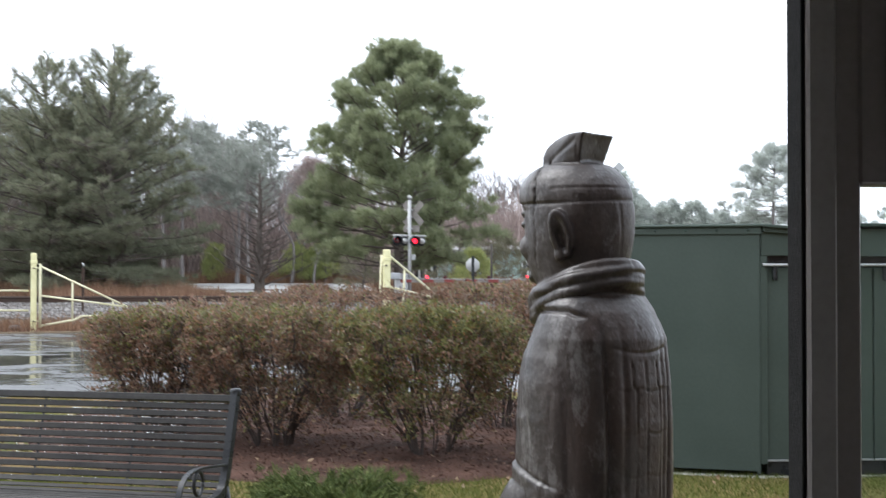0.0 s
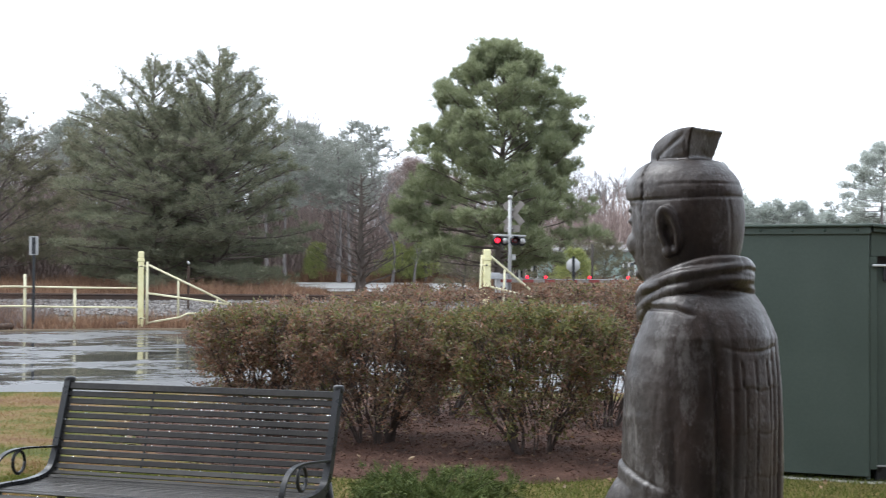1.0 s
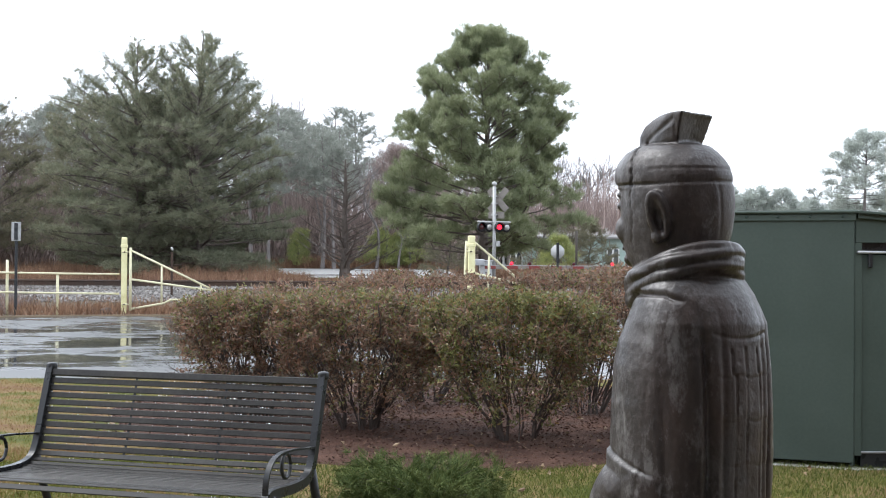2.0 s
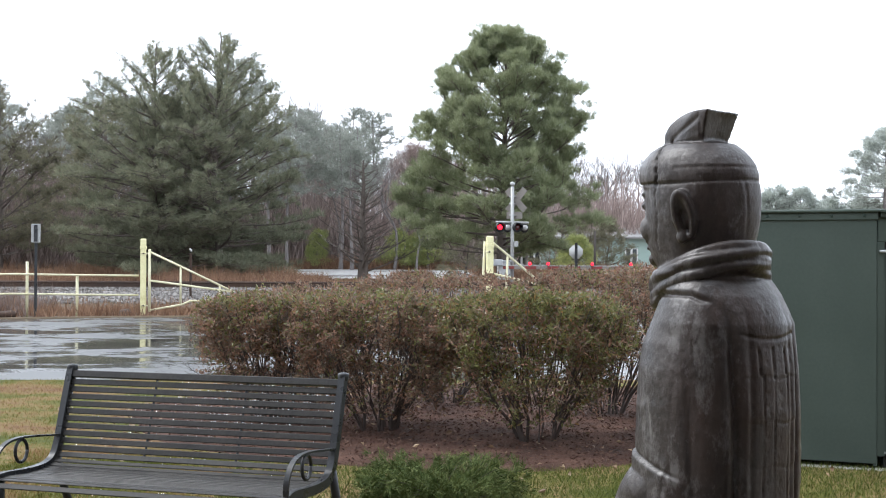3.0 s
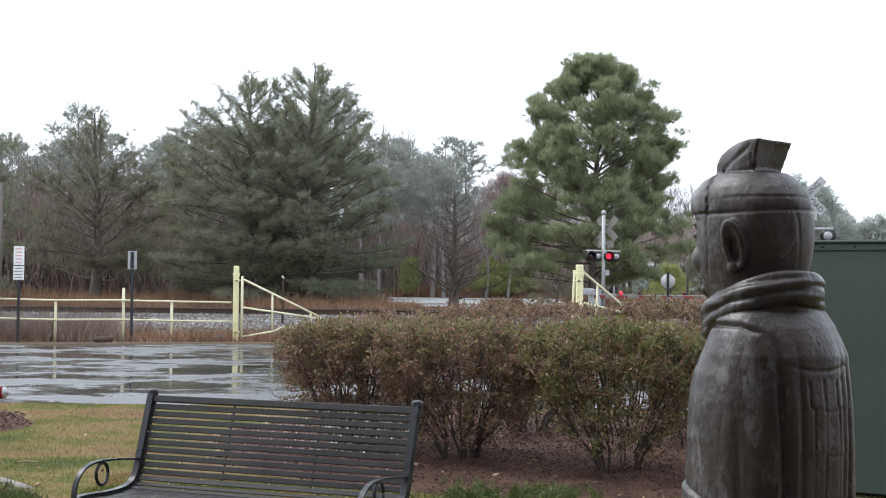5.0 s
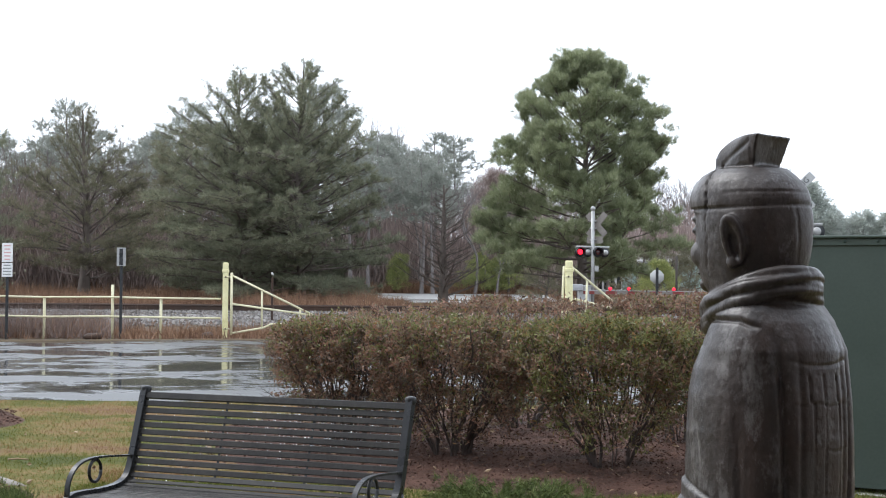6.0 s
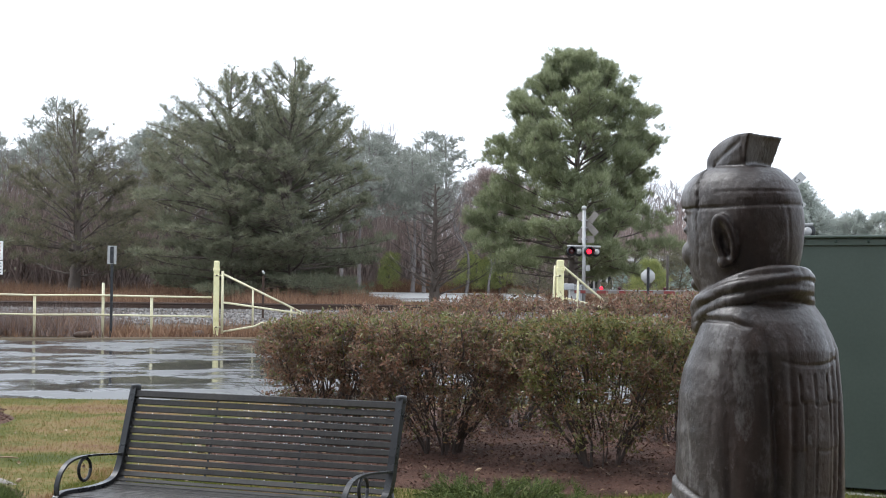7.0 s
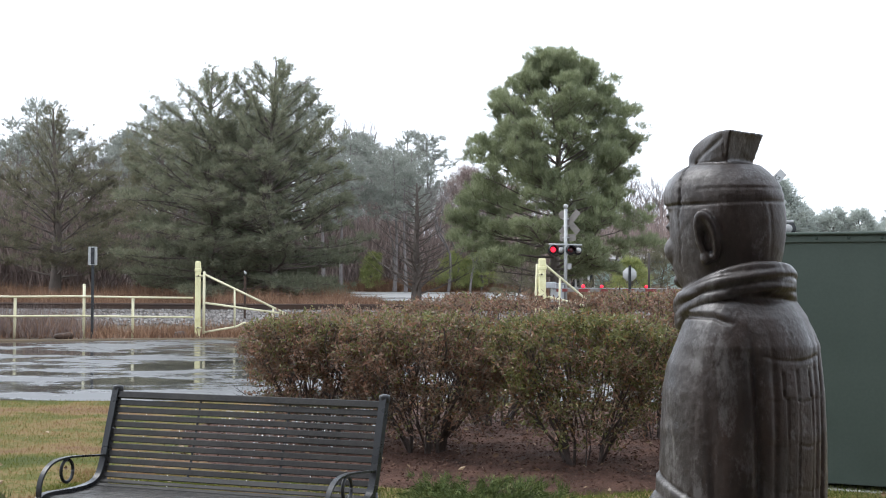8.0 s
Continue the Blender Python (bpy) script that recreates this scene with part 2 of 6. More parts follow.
M_GREEN = surface("green_paint", [(0.049, 0.065, 0.054), (0.056, 0.074, 0.062), (0.065, 0.084, 0.071)], 1.6, 45, (0.42, 0.6), 0.0, 0.04, 0.002, specular=0.25)
M_DARK_GREEN = surface("dark_green_trim", [(0.026, 0.042, 0.035), (0.036, 0.056, 0.046)], 3, 45, (0.5, 0.7), 0.0, 0.05, 0.002, specular=0.3)
M_STONE = statue_stone()
M_BARK = surface("bark", [(0.075, 0.059, 0.05), (0.156, 0.129, 0.112)], 3, 20, (0.8, 0.95), 0.0, 0.6, 0.03, stretch=(1, 1, 0.25))
M_STEM = surface("shrub_stems", [(0.035, 0.025, 0.022), (0.089, 0.067, 0.058)], 12, 80, (0.6, 0.9), 0.0, 0.4, 0.004)
# pine, cedar and olive needles are lightened and blued: mist put into base colours
M_PINE = surface("pine_needles", [(0.169, 0.202, 0.105), (0.257, 0.284, 0.156), (0.362, 0.382, 0.24)], 0.5, 6, (0.4, 0.6), 0.0, 0.0, per="island", through=0.5)
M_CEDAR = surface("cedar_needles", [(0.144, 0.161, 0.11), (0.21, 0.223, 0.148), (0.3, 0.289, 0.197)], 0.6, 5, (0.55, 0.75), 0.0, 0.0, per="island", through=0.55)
M_OLIVE = surface("olive_needles", [(0.122, 0.121, 0.078), (0.175, 0.167, 0.107), (0.231, 0.209, 0.144)], 0.6, 5, (0.55, 0.75), 0.0, 0.0, per="island", through=0.5)
M_YOUNG = surface("young_pine_needles", [(0.21, 0.249, 0.094), (0.315, 0.35, 0.13), (0.455, 0.446, 0.173)], 0.8, 6, (0.5, 0.7), 0.0, 0.0, per="island", through=0.4)
# far needles and bark are mixed pale and grey: distance haze in the colour
M_FAR_HAZED = surface("hazed_pine_needles", [(0.207, 0.224, 0.19), (0.28, 0.297, 0.258), (0.358, 0.364, 0.325)], 0.4, 4, (0.7, 0.9), 0.0, 0.0, per="island", through=0.4)
# palest needles, with the thickest mist painted in, for the trees over the cabinet
M_HAZED_PINE = surface("hazed_far_needles", [(0.371, 0.403, 0.364), (0.461, 0.493, 0.448), (0.55, 0.57, 0.533)], 0.4, 4, (0.7, 0.9), 0.0, 0.0, per="island", through=0.5)
M_HAZED_BARK = surface("hazed_bark", [(0.121, 0.106, 0.101), (0.22, 0.195, 0.187)], 1, 8, (0.8, 0.95), 0.0, 0.0)
M_BRUSH = surface("bare_brush", [(0.106, 0.077, 0.067), (0.173, 0.129, 0.113), (0.275, 0.213, 0.187)], 0.25, 3, (0.8, 0.95), 0.0, 0.0, per="island")
# lighter copy of the thicket brown, with haze mixed into it
M_HAZED_BRUSH = surface("hazed_red_brown_brush", [(0.192, 0.14, 0.125), (0.301, 0.231, 0.209), (0.423, 0.336, 0.305)], 0.25, 3, (0.8, 0.95), 0.0, 0.0, per="island")
M_SEDGE = surface("dead_sedge", [(0.105, 0.054, 0.032), (0.20, 0.105, 0.060), (0.33, 0.205, 0.122)], 0.5, 5, (0.7, 0.9), 0.0, 0.0, per="island")
M_HEDGE = surface("hedge_leaves", [(0.093, 0.057, 0.041), (0.26, 0.138, 0.093), (0.168, 0.136, 0.091), (0.263, 0.139, 0.093), (0.135, 0.11, 0.075), (0.244, 0.19, 0.131), (0.339, 0.19, 0.127)], 0.9, 9, (0.22, 0.42), 0.0, 0.0, per="island", share=0.75, specular=0.36, through=0.38)
M_HEDGE_GREEN = surface("green_hedge_leaves", [(0.083, 0.071, 0.031), (0.138, 0.146, 0.052), (0.211, 0.213, 0.076), (0.106, 0.109, 0.041), (0.241, 0.235, 0.087), (0.164, 0.169, 0.064), (0.261, 0.151, 0.061)], 0.9, 9, (0.22, 0.42), 0.0, 0.0, per="island", share=0.75, specular=0.36, through=0.38)
M_JUNIPER = surface("juniper_sprays", [(0.041, 0.066, 0.017), (0.08, 0.108, 0.03), (0.16, 0.177, 0.062)], 2, 20, (0.6, 0.8), 0.0, 0.0, per="island", specular=0.15)
M_GRASS = surface("lawn_blades", [(0.072, 0.088, 0.012), (0.108, 0.118, 0.020), (0.155, 0.146, 0.040), (0.235, 0.166, 0.072), (0.27, 0.165, 0.082), (0.175, 0.098, 0.055)], 0.75, 7, (0.5, 0.7), 0.0, 0.0, per="island", world_space=True, share=0.12, fine_share=0.26, span=(0.395, 0.605), through=0.3, specular=0.08)
M_GRASS_GREEN = surface("green_blades", [(0.045, 0.070, 0.016), (0.075, 0.100, 0.024), (0.125, 0.138, 0.032), (0.165, 0.160, 0.046)], 0.9, 6, (0.5, 0.7), 0.0, 0.0, per="island", world_space=True, share=0.5, specular=0.08)
M_LAWN = surface("lawn_soil", [(0.052, 0.062, 0.014), (0.085, 0.088, 0.022), (0.175, 0.125, 0.060), (0.14, 0.084, 0.050)], 0.75, 23, (0.7, 0.9), 0.0, 0.4, 0.02, world_space=True, fine_share=0.26, span=(0.395, 0.605), specular=0.05)
M_MULCH = surface("wet_bark_mulch", [(0.039, 0.021, 0.015), (0.085, 0.045, 0.033), (0.144, 0.081, 0.059)], 2.5, 55, (0.75, 0.9), 0.0, 1.0, 0.03, world_space=True, specular=0.15)
M_CHIP = surface("mulch_chips", [(0.046, 0.024, 0.018), (0.084, 0.045, 0.033), (0.184, 0.115, 0.084)], 2, 30, (0.65, 0.85), 0.0, 0.2, 0.004, per="island", specular=0.15)
M_FIELD = surface("winter_field", [(0.056, 0.04, 0.023), (0.099, 0.071, 0.04), (0.13, 0.093, 0.056)], 0.12, 3, (0.8, 0.95), 0.0, 0.6, 0.05, world_space=True)
M_BALLAST = surface("ballast_stones", [(0.089, 0.078, 0.072), (0.164, 0.15, 0.138), (0.245, 0.228, 0.213)], 4, 30, (0.5, 0.8), 0.0, 0.5, 0.02, per="island")
M_RUST = surface("rusty_steel", [(0.030, 0.018, 0.013), (0.070, 0.040, 0.026)], 2, 30, (0.5, 0.8), 0.3, 0.2, 0.004)
M_TIE = surface("creosote_timber", [(0.03, 0.024, 0.02), (0.065, 0.052, 0.043)], 3, 30, (0.7, 0.9), 0.0, 0.5, 0.01, per="object")
M_STEEL = surface("galvanised_steel", [(0.32, 0.33, 0.34), (0.46, 0.47, 0.48)], 5, 60, (0.35, 0.55), 0.6, 0.05, 0.002)
M_ALU = surface("dull_aluminium", [(0.295, 0.295, 0.287), (0.426, 0.426, 0.418)], 6, 60, (0.4, 0.6), 0.3, 0.05, 0.002)
M_WHITE = surface("white_paint", [(0.66, 0.66, 0.64), (0.80, 0.80, 0.79)], 4, 50, (0.4, 0.6), 0.0, 0.05, 0.002)
M_RED_STRIPE = surface("red_stripe", [(0.156, 0.023, 0.02), (0.205, 0.036, 0.028)], 4, 50, (0.4, 0.6), 0.0, 0.05, 0.002)
M_HYDRANT = surface("hydrant_red", [(0.16, 0.005, 0.010), (0.23, 0.009, 0.014)], 6, 50, (0.45, 0.65), 0.0, 0.08, 0.002, specular=0.2)
M_BRONZE = surface("bronze_aluminium", [(0.21, 0.185, 0.18), (0.26, 0.235, 0.228)], 3, 80, (0.3, 0.45), 0.3, 0.03, 0.001)
M_BRONZE_FACE = surface("paler_bronze_face", [(0.28, 0.26, 0.255), (0.36, 0.335, 0.33)], 3, 80, (0.35, 0.5), 0.3, 0.03, 0.001)
M_CONCRETE = surface("concrete", [(0.22, 0.21, 0.195), (0.34, 0.33, 0.31), (0.42, 0.41, 0.39)], 3, 40, (0.5, 0.8), 0.0, 0.4, 0.006)
M_BRICK = surface("red_brown_brick", [(0.17, 0.115, 0.095), (0.24, 0.17, 0.14), (0.30, 0.22, 0.18)], 3, 40, (0.7, 0.9), 0.0, 0.3, 0.005)
# pale so that the unseen room bounces light onto the window trim
M_PLASTER = surface("plain_plaster", [(0.70, 0.68, 0.65), (0.78, 0.76, 0.74)], 2, 40, (0.8, 0.9), 0.0, 0.1, 0.003)
M_SIDING = surface("pale_green_siding", [(0.30, 0.40, 0.36), (0.36, 0.46, 0.42)], 1.5, 25, (0.6, 0.8), 0.0, 0.1, 0.005)
M_SHINGLE = surface("grey_shingles", [(0.24, 0.235, 0.23), (0.34, 0.335, 0.33)], 1, 15, (0.8, 0.95), 0.0, 0.3, 0.01)
M_DARK_PANE = surface("dark_window", [(0.03, 0.035, 0.04), (0.05, 0.055, 0.06)], 2, 10, (0.05, 0.1), 0.0, 0.0)
M_LETTER = surface("black_letters", [(0.015, 0.015, 0.015), (0.03, 0.03, 0.03)], 5, 50, (0.5, 0.6), 0.0, 0.0)
M_FADED_RED = surface("faded_red_ink", [(0.55, 0.30, 0.28), (0.66, 0.42, 0.40)], 5, 50, (0.5, 0.6), 0.0, 0.0)
M_GREY_INK = surface("grey_ink", [(0.20, 0.21, 0.20), (0.30, 0.31, 0.30)], 5, 50, (0.5, 0.6), 0.0, 0.0)
M_RED_LIT = glowing("lit_red_lens", (1.0, 0.012, 0.03), 1.8)
M_DULL = surface("weathered_plank", [(0.145, 0.129, 0.112), (0.23, 0.207, 0.184)], 5, 40, (0.6, 0.8), 0.0, 0.2, 0.003)
M_DRY_LEAF = surface("dry_leaves", [(0.10, 0.055, 0.028), (0.22, 0.14, 0.075), (0.36, 0.27, 0.17)], 3, 20, (0.5, 0.7), 0.0, 0.0, per="island")
M_RED_DARK = surface("dark_red_lens", [(0.05, 0.008, 0.010), (0.08, 0.012, 0.014)], 5, 50, (0.1, 0.2), 0.0, 0.0)
M_RUBBER = surface("black_rubber", [(0.012, 0.012, 0.012), (0.025, 0.024, 0.024)], 30, 200, (0.85, 0.95), 0.0, 0.6, 0.004, specular=0.1)
M_OLD_WHITE = surface("weathered_white", [(0.34, 0.34, 0.33), (0.46, 0.46, 0.45)], 4, 50, (0.5, 0.7), 0.0, 0.05, 0.002)
M_GLASS = glass("clear_glass")
# mirror metal, whose sky glints stand in for those of clear water
M_DROP = surface("mirror_drops", [(0.85, 0.87, 0.88), (0.95, 0.95, 0.95)], 9, 90, (0.02, 0.05), 1.0, 0.0)


def wet_asphalt():
    """Dark asphalt with smooth standing water in long shallow patches."""
    mt = bpy.data.materials.new("wet_asphalt")
    mt.use_nodes = True
    nt = mt.node_tree
    ns, ln = nt.nodes, nt.links
    b = ns["Principled BSDF"]
    geo = ns.new("ShaderNodeNewGeometry")
    mp = ns.new("ShaderNodeMapping")
    mp.inputs["Scale"].default_value = (0.36, 0.42, 1)
    ln.new(geo.outputs["Position"], mp.inputs[0])
    pool, grit = ns.new("ShaderNodeTexNoise"), ns.new("ShaderNodeTexNoise")
    pool.inputs["Scale"].default_value, pool.inputs["Detail"].default_value, pool.inputs["Distortion"].default_value = 1.0, 9, 0.25
    pool.inputs["Roughness"].default_value = 0.73
    ln.new(mp.outputs[0], pool.inputs["Vector"])
    grit.inputs["Scale"].default_value, grit.inputs["Detail"].default_value = 45, 4
    ln.new(geo.outputs["Position"], grit.inputs["Vector"])
    mask = ns.new("ShaderNodeMapRange")
    mask.inputs["From Min"].default_value, mask.inputs["From Max"].default_value = 0.445, 0.555
    ln.new(pool.outputs[0], mask.inputs[0])
    rough = ns.new("ShaderNodeMapRange")
    rough.inputs["To Min"].default_value, rough.inputs["To Max"].default_value = 0.42, 0.045
    ln.new(mask.outputs[0], rough.inputs[0])
    ln.new(rough.outputs[0], b.inputs["Roughness"])
    tone = ns.new("ShaderNodeValToRGB")
    tone.color_ramp.elements[0].color, tone.color_ramp.elements[1].color = (0.028, 0.028, 0.028, 1), (0.070, 0.069, 0.067, 1)
    ln.new(grit.outputs[0], tone.inputs[0])
    ln.new(tone.outputs[0], b.inputs["Base Color"])
    bp = ns.new("ShaderNodeBump")
    bp.inputs["Distance"].default_value = 0.01
    amount = ns.new("ShaderNodeMath")
    amount.operation = "MULTIPLY"
    amount.inputs[1].default_value = 0.03
    ln.new(mask.outputs[0], amount.inputs[0])
    ln.new(amount.outputs[0], bp.inputs["Strength"])
    ln.new(grit.outputs[0], bp.inputs["Height"])
    ln.new(bp.outputs[0], b.inputs["Normal"])
    b.inputs["Specular IOR Level"].default_value = 1.0
    return mt


M_ASPHALT = wet_asphalt()
# far lane in pale grey, much lighter than the asphalt lot
M_PALE_LANE = surface("pale_wet_lane", [(0.259, 0.259, 0.256), (0.36, 0.36, 0.353)], 0.3, 10, (0.2, 0.45), 0.0, 0.2, 0.004, world_space=True)


# ---- ground ----
PROFILE = [(-30, 0), (37.6, 0), (38.4, 0.02), (41.6, 0.50), (47.2, 0.50), (49, 0.40), (60, 0.60), (78, 0.93), (95, 1.3), (140, 1.7), (400, 3.0), (3000, 3.0)]


def land(x, y):
    """Height of the ground."""
    for (a, za), (b, zb) in zip(PROFILE, PROFILE[1:]):
        if y <= b:
            return za + (zb - za) * max(0.0, (y - a) / (b - a))
    return PROFILE[-1][1]


def sheet(name, x0, x1, y0, y1, nx, ny, material, lift=0.0, rough=0.0, label="", category=""):
    verts, faces = [], []
    for j in range(ny + 1):
        for i in range(nx + 1):
            x, y = x0 + (x1 - x0) * i / nx, y0 + (y1 - y0) * j / ny
            dz = rough * noise.noise(Vector((x * 0.6, y * 0.6, 3.1)))
            verts.append((x, y, land(x, y) + lift + dz))
    for j in range(ny):
        for i in range(nx):
            a = j * (nx + 1) + i
            faces.append((a, a + 1, a + nx + 2, a + nx + 1))
    ob = part(name, Geo().add(verts, faces, 0, True), material)
    return tagged(ob, label, category, kind="structure")


def ground():
    ys = [-30, -5, 4, 16.33, 16.46, 35.65, 35.75, 37.6, 38.4, 40, 41.6, 47.2, 49, 54, 60, 69, 78, 95, 140, 400, 3000]
    xs = [-2500, -400, -120, -60, -30, -14, -6, 0, 6, 14, 30, 60, 120, 400, 2500]
    verts = [(x, y, land(x, y) - (0.035 if 16.4 < y < 35.7 else 0)) for y in ys for x in xs]
    n = len(xs)
    g = Geo()
    for j in range(len(ys) - 1):
        for i in range(n - 1):
            a = j * n + i
            g.f.append((a, a + 1, a + n + 1, a + n))
            g.slot.append(0 if ys[j + 1] <= 16.4 else 1)
            g.soft.append(False)
    g.v = verts
    tagged(part("ground", g, [M_LAWN, M_FIELD]), "dormant winter lawn and brown field reaching the woods", "ground", kind="structure")


ground()
sheet("road_far", -16, 4.6, 60.5, 78, 16, 10, M_PALE_LANE, 0.02, 0.0, "pale wet lane beyond the railway tracks", "road")


sheet("ballast_bed", -60, 60, 39.6, 46.8, 40, 8, M_BALLAST, 0.008, 0.0, "grey crushed stone bed under the railway", "ballast")


def far_edge(x):
    """Where the asphalt ends, on the railway's side."""
    if x < -6.5:
        return 33.6 + 0.40 * max(x + 6.5, -16)
    return min(35.0, 33.6 + 0.2 * (x + 6.5))


def road():
    g = Geo()
    xs = [-60, -40, -30, -22.5] + [-20 + 1.5 * k for k in range(10)] + [-5, -2, 0.5, 4, 10, 20, 60]
    rows = 10
    for i, x in enumerate(xs):
        for j in range(rows + 1):
            g.v.append((x, 16.35 + (far_edge(x) - 16.35) * j / rows, 0.0))
    for i in range(len(xs) - 1):
        for j in range(rows):
            a = i * (rows + 1) + j
            g.f.append((a, a + rows + 1, a + rows + 2, a + 1))
            g.slot.append(0)
            g.soft.append(True)
    tagged(part("road", g, M_ASPHALT), "rain-wet dark asphalt lot with standing puddles", "road", kind="structure")
    k = Geo()
    for a, b in zip(xs, xs[1:]):
        p, q = Vector((a, far_edge(a), 0)), Vector((b, far_edge(b), 0))
        d = q - p
        k.box((p + q) / 2 + Vector((0, 0.10, -0.02)), (d.length + 0.04, 0.22, 0.11), Matrix.Rotation(math.atan2(d.y, d.x), 4, "Z"), 0.03)
    tagged(part("kerb", k, M_FIELD), "low worn soil-stained kerb along the asphalt edge", "kerb", kind="structure")


road()


# ---- the building round the camera: window, and unseen added walls ----
def building():
    def wall(name, centre, size, label):
        tagged(part(name, Geo().box(centre, size), M_PLASTER), label, "wall", kind="structure")

    # assumed room, out of view: it closes the place and holds back sky light
    wall("wall_south", (0.75, -2.1, 1.4), (5.9, 0.2, 2.8), "unseen plain plaster wall behind the doorway")
    wall("wall_west", (-2.1, 0.1, 1.4), (0.2, 4.2, 2.8), "unseen plain plaster side wall of the assumed vestibule")
    wall("wall_east", (3.6, 0.0, 1.4), (0.2, 4.0, 2.8), "unseen plain plaster side wall of the assumed vestibule")
    # unseen outer front, added to shade the statue and cabinet on the building's side
    for name, centre, size in (("shade_wall_1", (-4.55, 2.1, 1.75), (7.1, 0.2, 3.5)), ("shade_wall_2", (8.5, 2.1, 2.5), (10.0, 0.2, 5.0)), ("lintel", (1.25, 2.1, 2.905), (4.5, 0.2, 1.19))):
        tagged(part(name, Geo().box(centre, size), M_BRICK), "unseen plain dark red-brown front wall, added to block sky light", "wall", kind="structure")
    tagged(part("ceiling", Geo().box((0.75, 0.05, 2.905), (6.0, 4.6, 0.2)), M_PLASTER), "unseen plain plaster ceiling of the assumed vestibule", "ceiling", kind="structure")
    tagged(part("floor", Geo().box((0.75, 0.05, -0.04), (5.6, 4.3, 0.1)), M_CONCRETE), "unseen plain grey concrete floor of the assumed vestibule", "floor", kind="structure")
    win = tagged(new("window_1"), "dark bronze aluminium sidelight window with clear glass", "window", kind="structure")
    post = part("mullion", Geo().box((0.771, 2.101, 1.155), (0.0425, 0.058, 2.3), None, 0.004), M_BRONZE_FACE, win, "paler brown aluminium face")
    part("gasket", Geo().box((0.7465, 2.105, 1.155), (0.006, 0.050, 2.3), None, 0.001), M_RUBBER, post, "black rubber gasket")
    part("stop", Geo().box((0.813, 2.115, 1.155), (0.041, 0.051, 2.3), None, 0.003), M_BRONZE, post)
    part("upper_panel", Geo().box((2.13, 2.115, 1.93), (2.6, 0.06, 0.75), None, 0.004), M_BRONZE, win)
    part("upper_trim", Geo().box((2.17, 2.075, 1.95), (2.60, 0.02, 0.66), None, 0.004), M_BRONZE, win)
    part("sill", Geo().box((2.13, 2.115, 0.06), (2.6, 0.10, 0.12), None, 0.004), M_BRONZE, win)
    pane = part("pane", Geo().box((2.13, 2.115, 0.84), (2.6, 0.006, 1.43)), M_GLASS, win)
    pane.visible_shadow = False


building()


# ---- statue ----
def ring_loft(rings, sides=72):
    """A closed body through level rings of (z, x, y, half_x, half_y, power)."""
    g = Geo()
    verts, faces = [], []
    for z, cx, cy, hx, hy, p in rings:
        for k in range(sides):
            a = 2 * math.pi * k / sides
            c, s = math.cos(a), math.sin(a)
            verts.append((cx + hx * math.copysign(abs(c) ** (2 / p), c), cy + hy * math.copysign(abs(s) ** (2 / p), s), z))
    for i in range(len(rings) - 1):
        for k in range(sides):
            a, b = i * sides + k, i * sides + (k + 1) % sides
            faces.append((a, b, b + sides, a + sides))
    faces.append(tuple(range(sides))[::-1])
    faces.append(tuple(range(len(verts) - sides, len(verts))))
    g.add(verts, faces)
    return g


def ball(g, centre, radii, rot=None, n=14):
    verts, faces = [], []
    m = rot or Matrix()
    for i in range(1, n):
        t = math.pi * i / n
        for k in range(2 * n):
            a = math.pi * k / n
            verts.append(m @ Vector((radii[0] * math.sin(t) * math.cos(a), radii[1] * math.sin(t) * math.sin(a), radii[2] * math.cos(t))) + Vector(centre))
    for i in range(n - 2):
        for k in range(2 * n):
            a, b = i * 2 * n + k, i * 2 * n + (k + 1) % (2 * n)
            faces.append((a, a + 2 * n, b + 2 * n, b))
    faces.append(tuple(range(2 * n)))
    faces.append(tuple(range(len(verts) - 2 * n, len(verts)))[::-1])
    g.add(verts, faces)


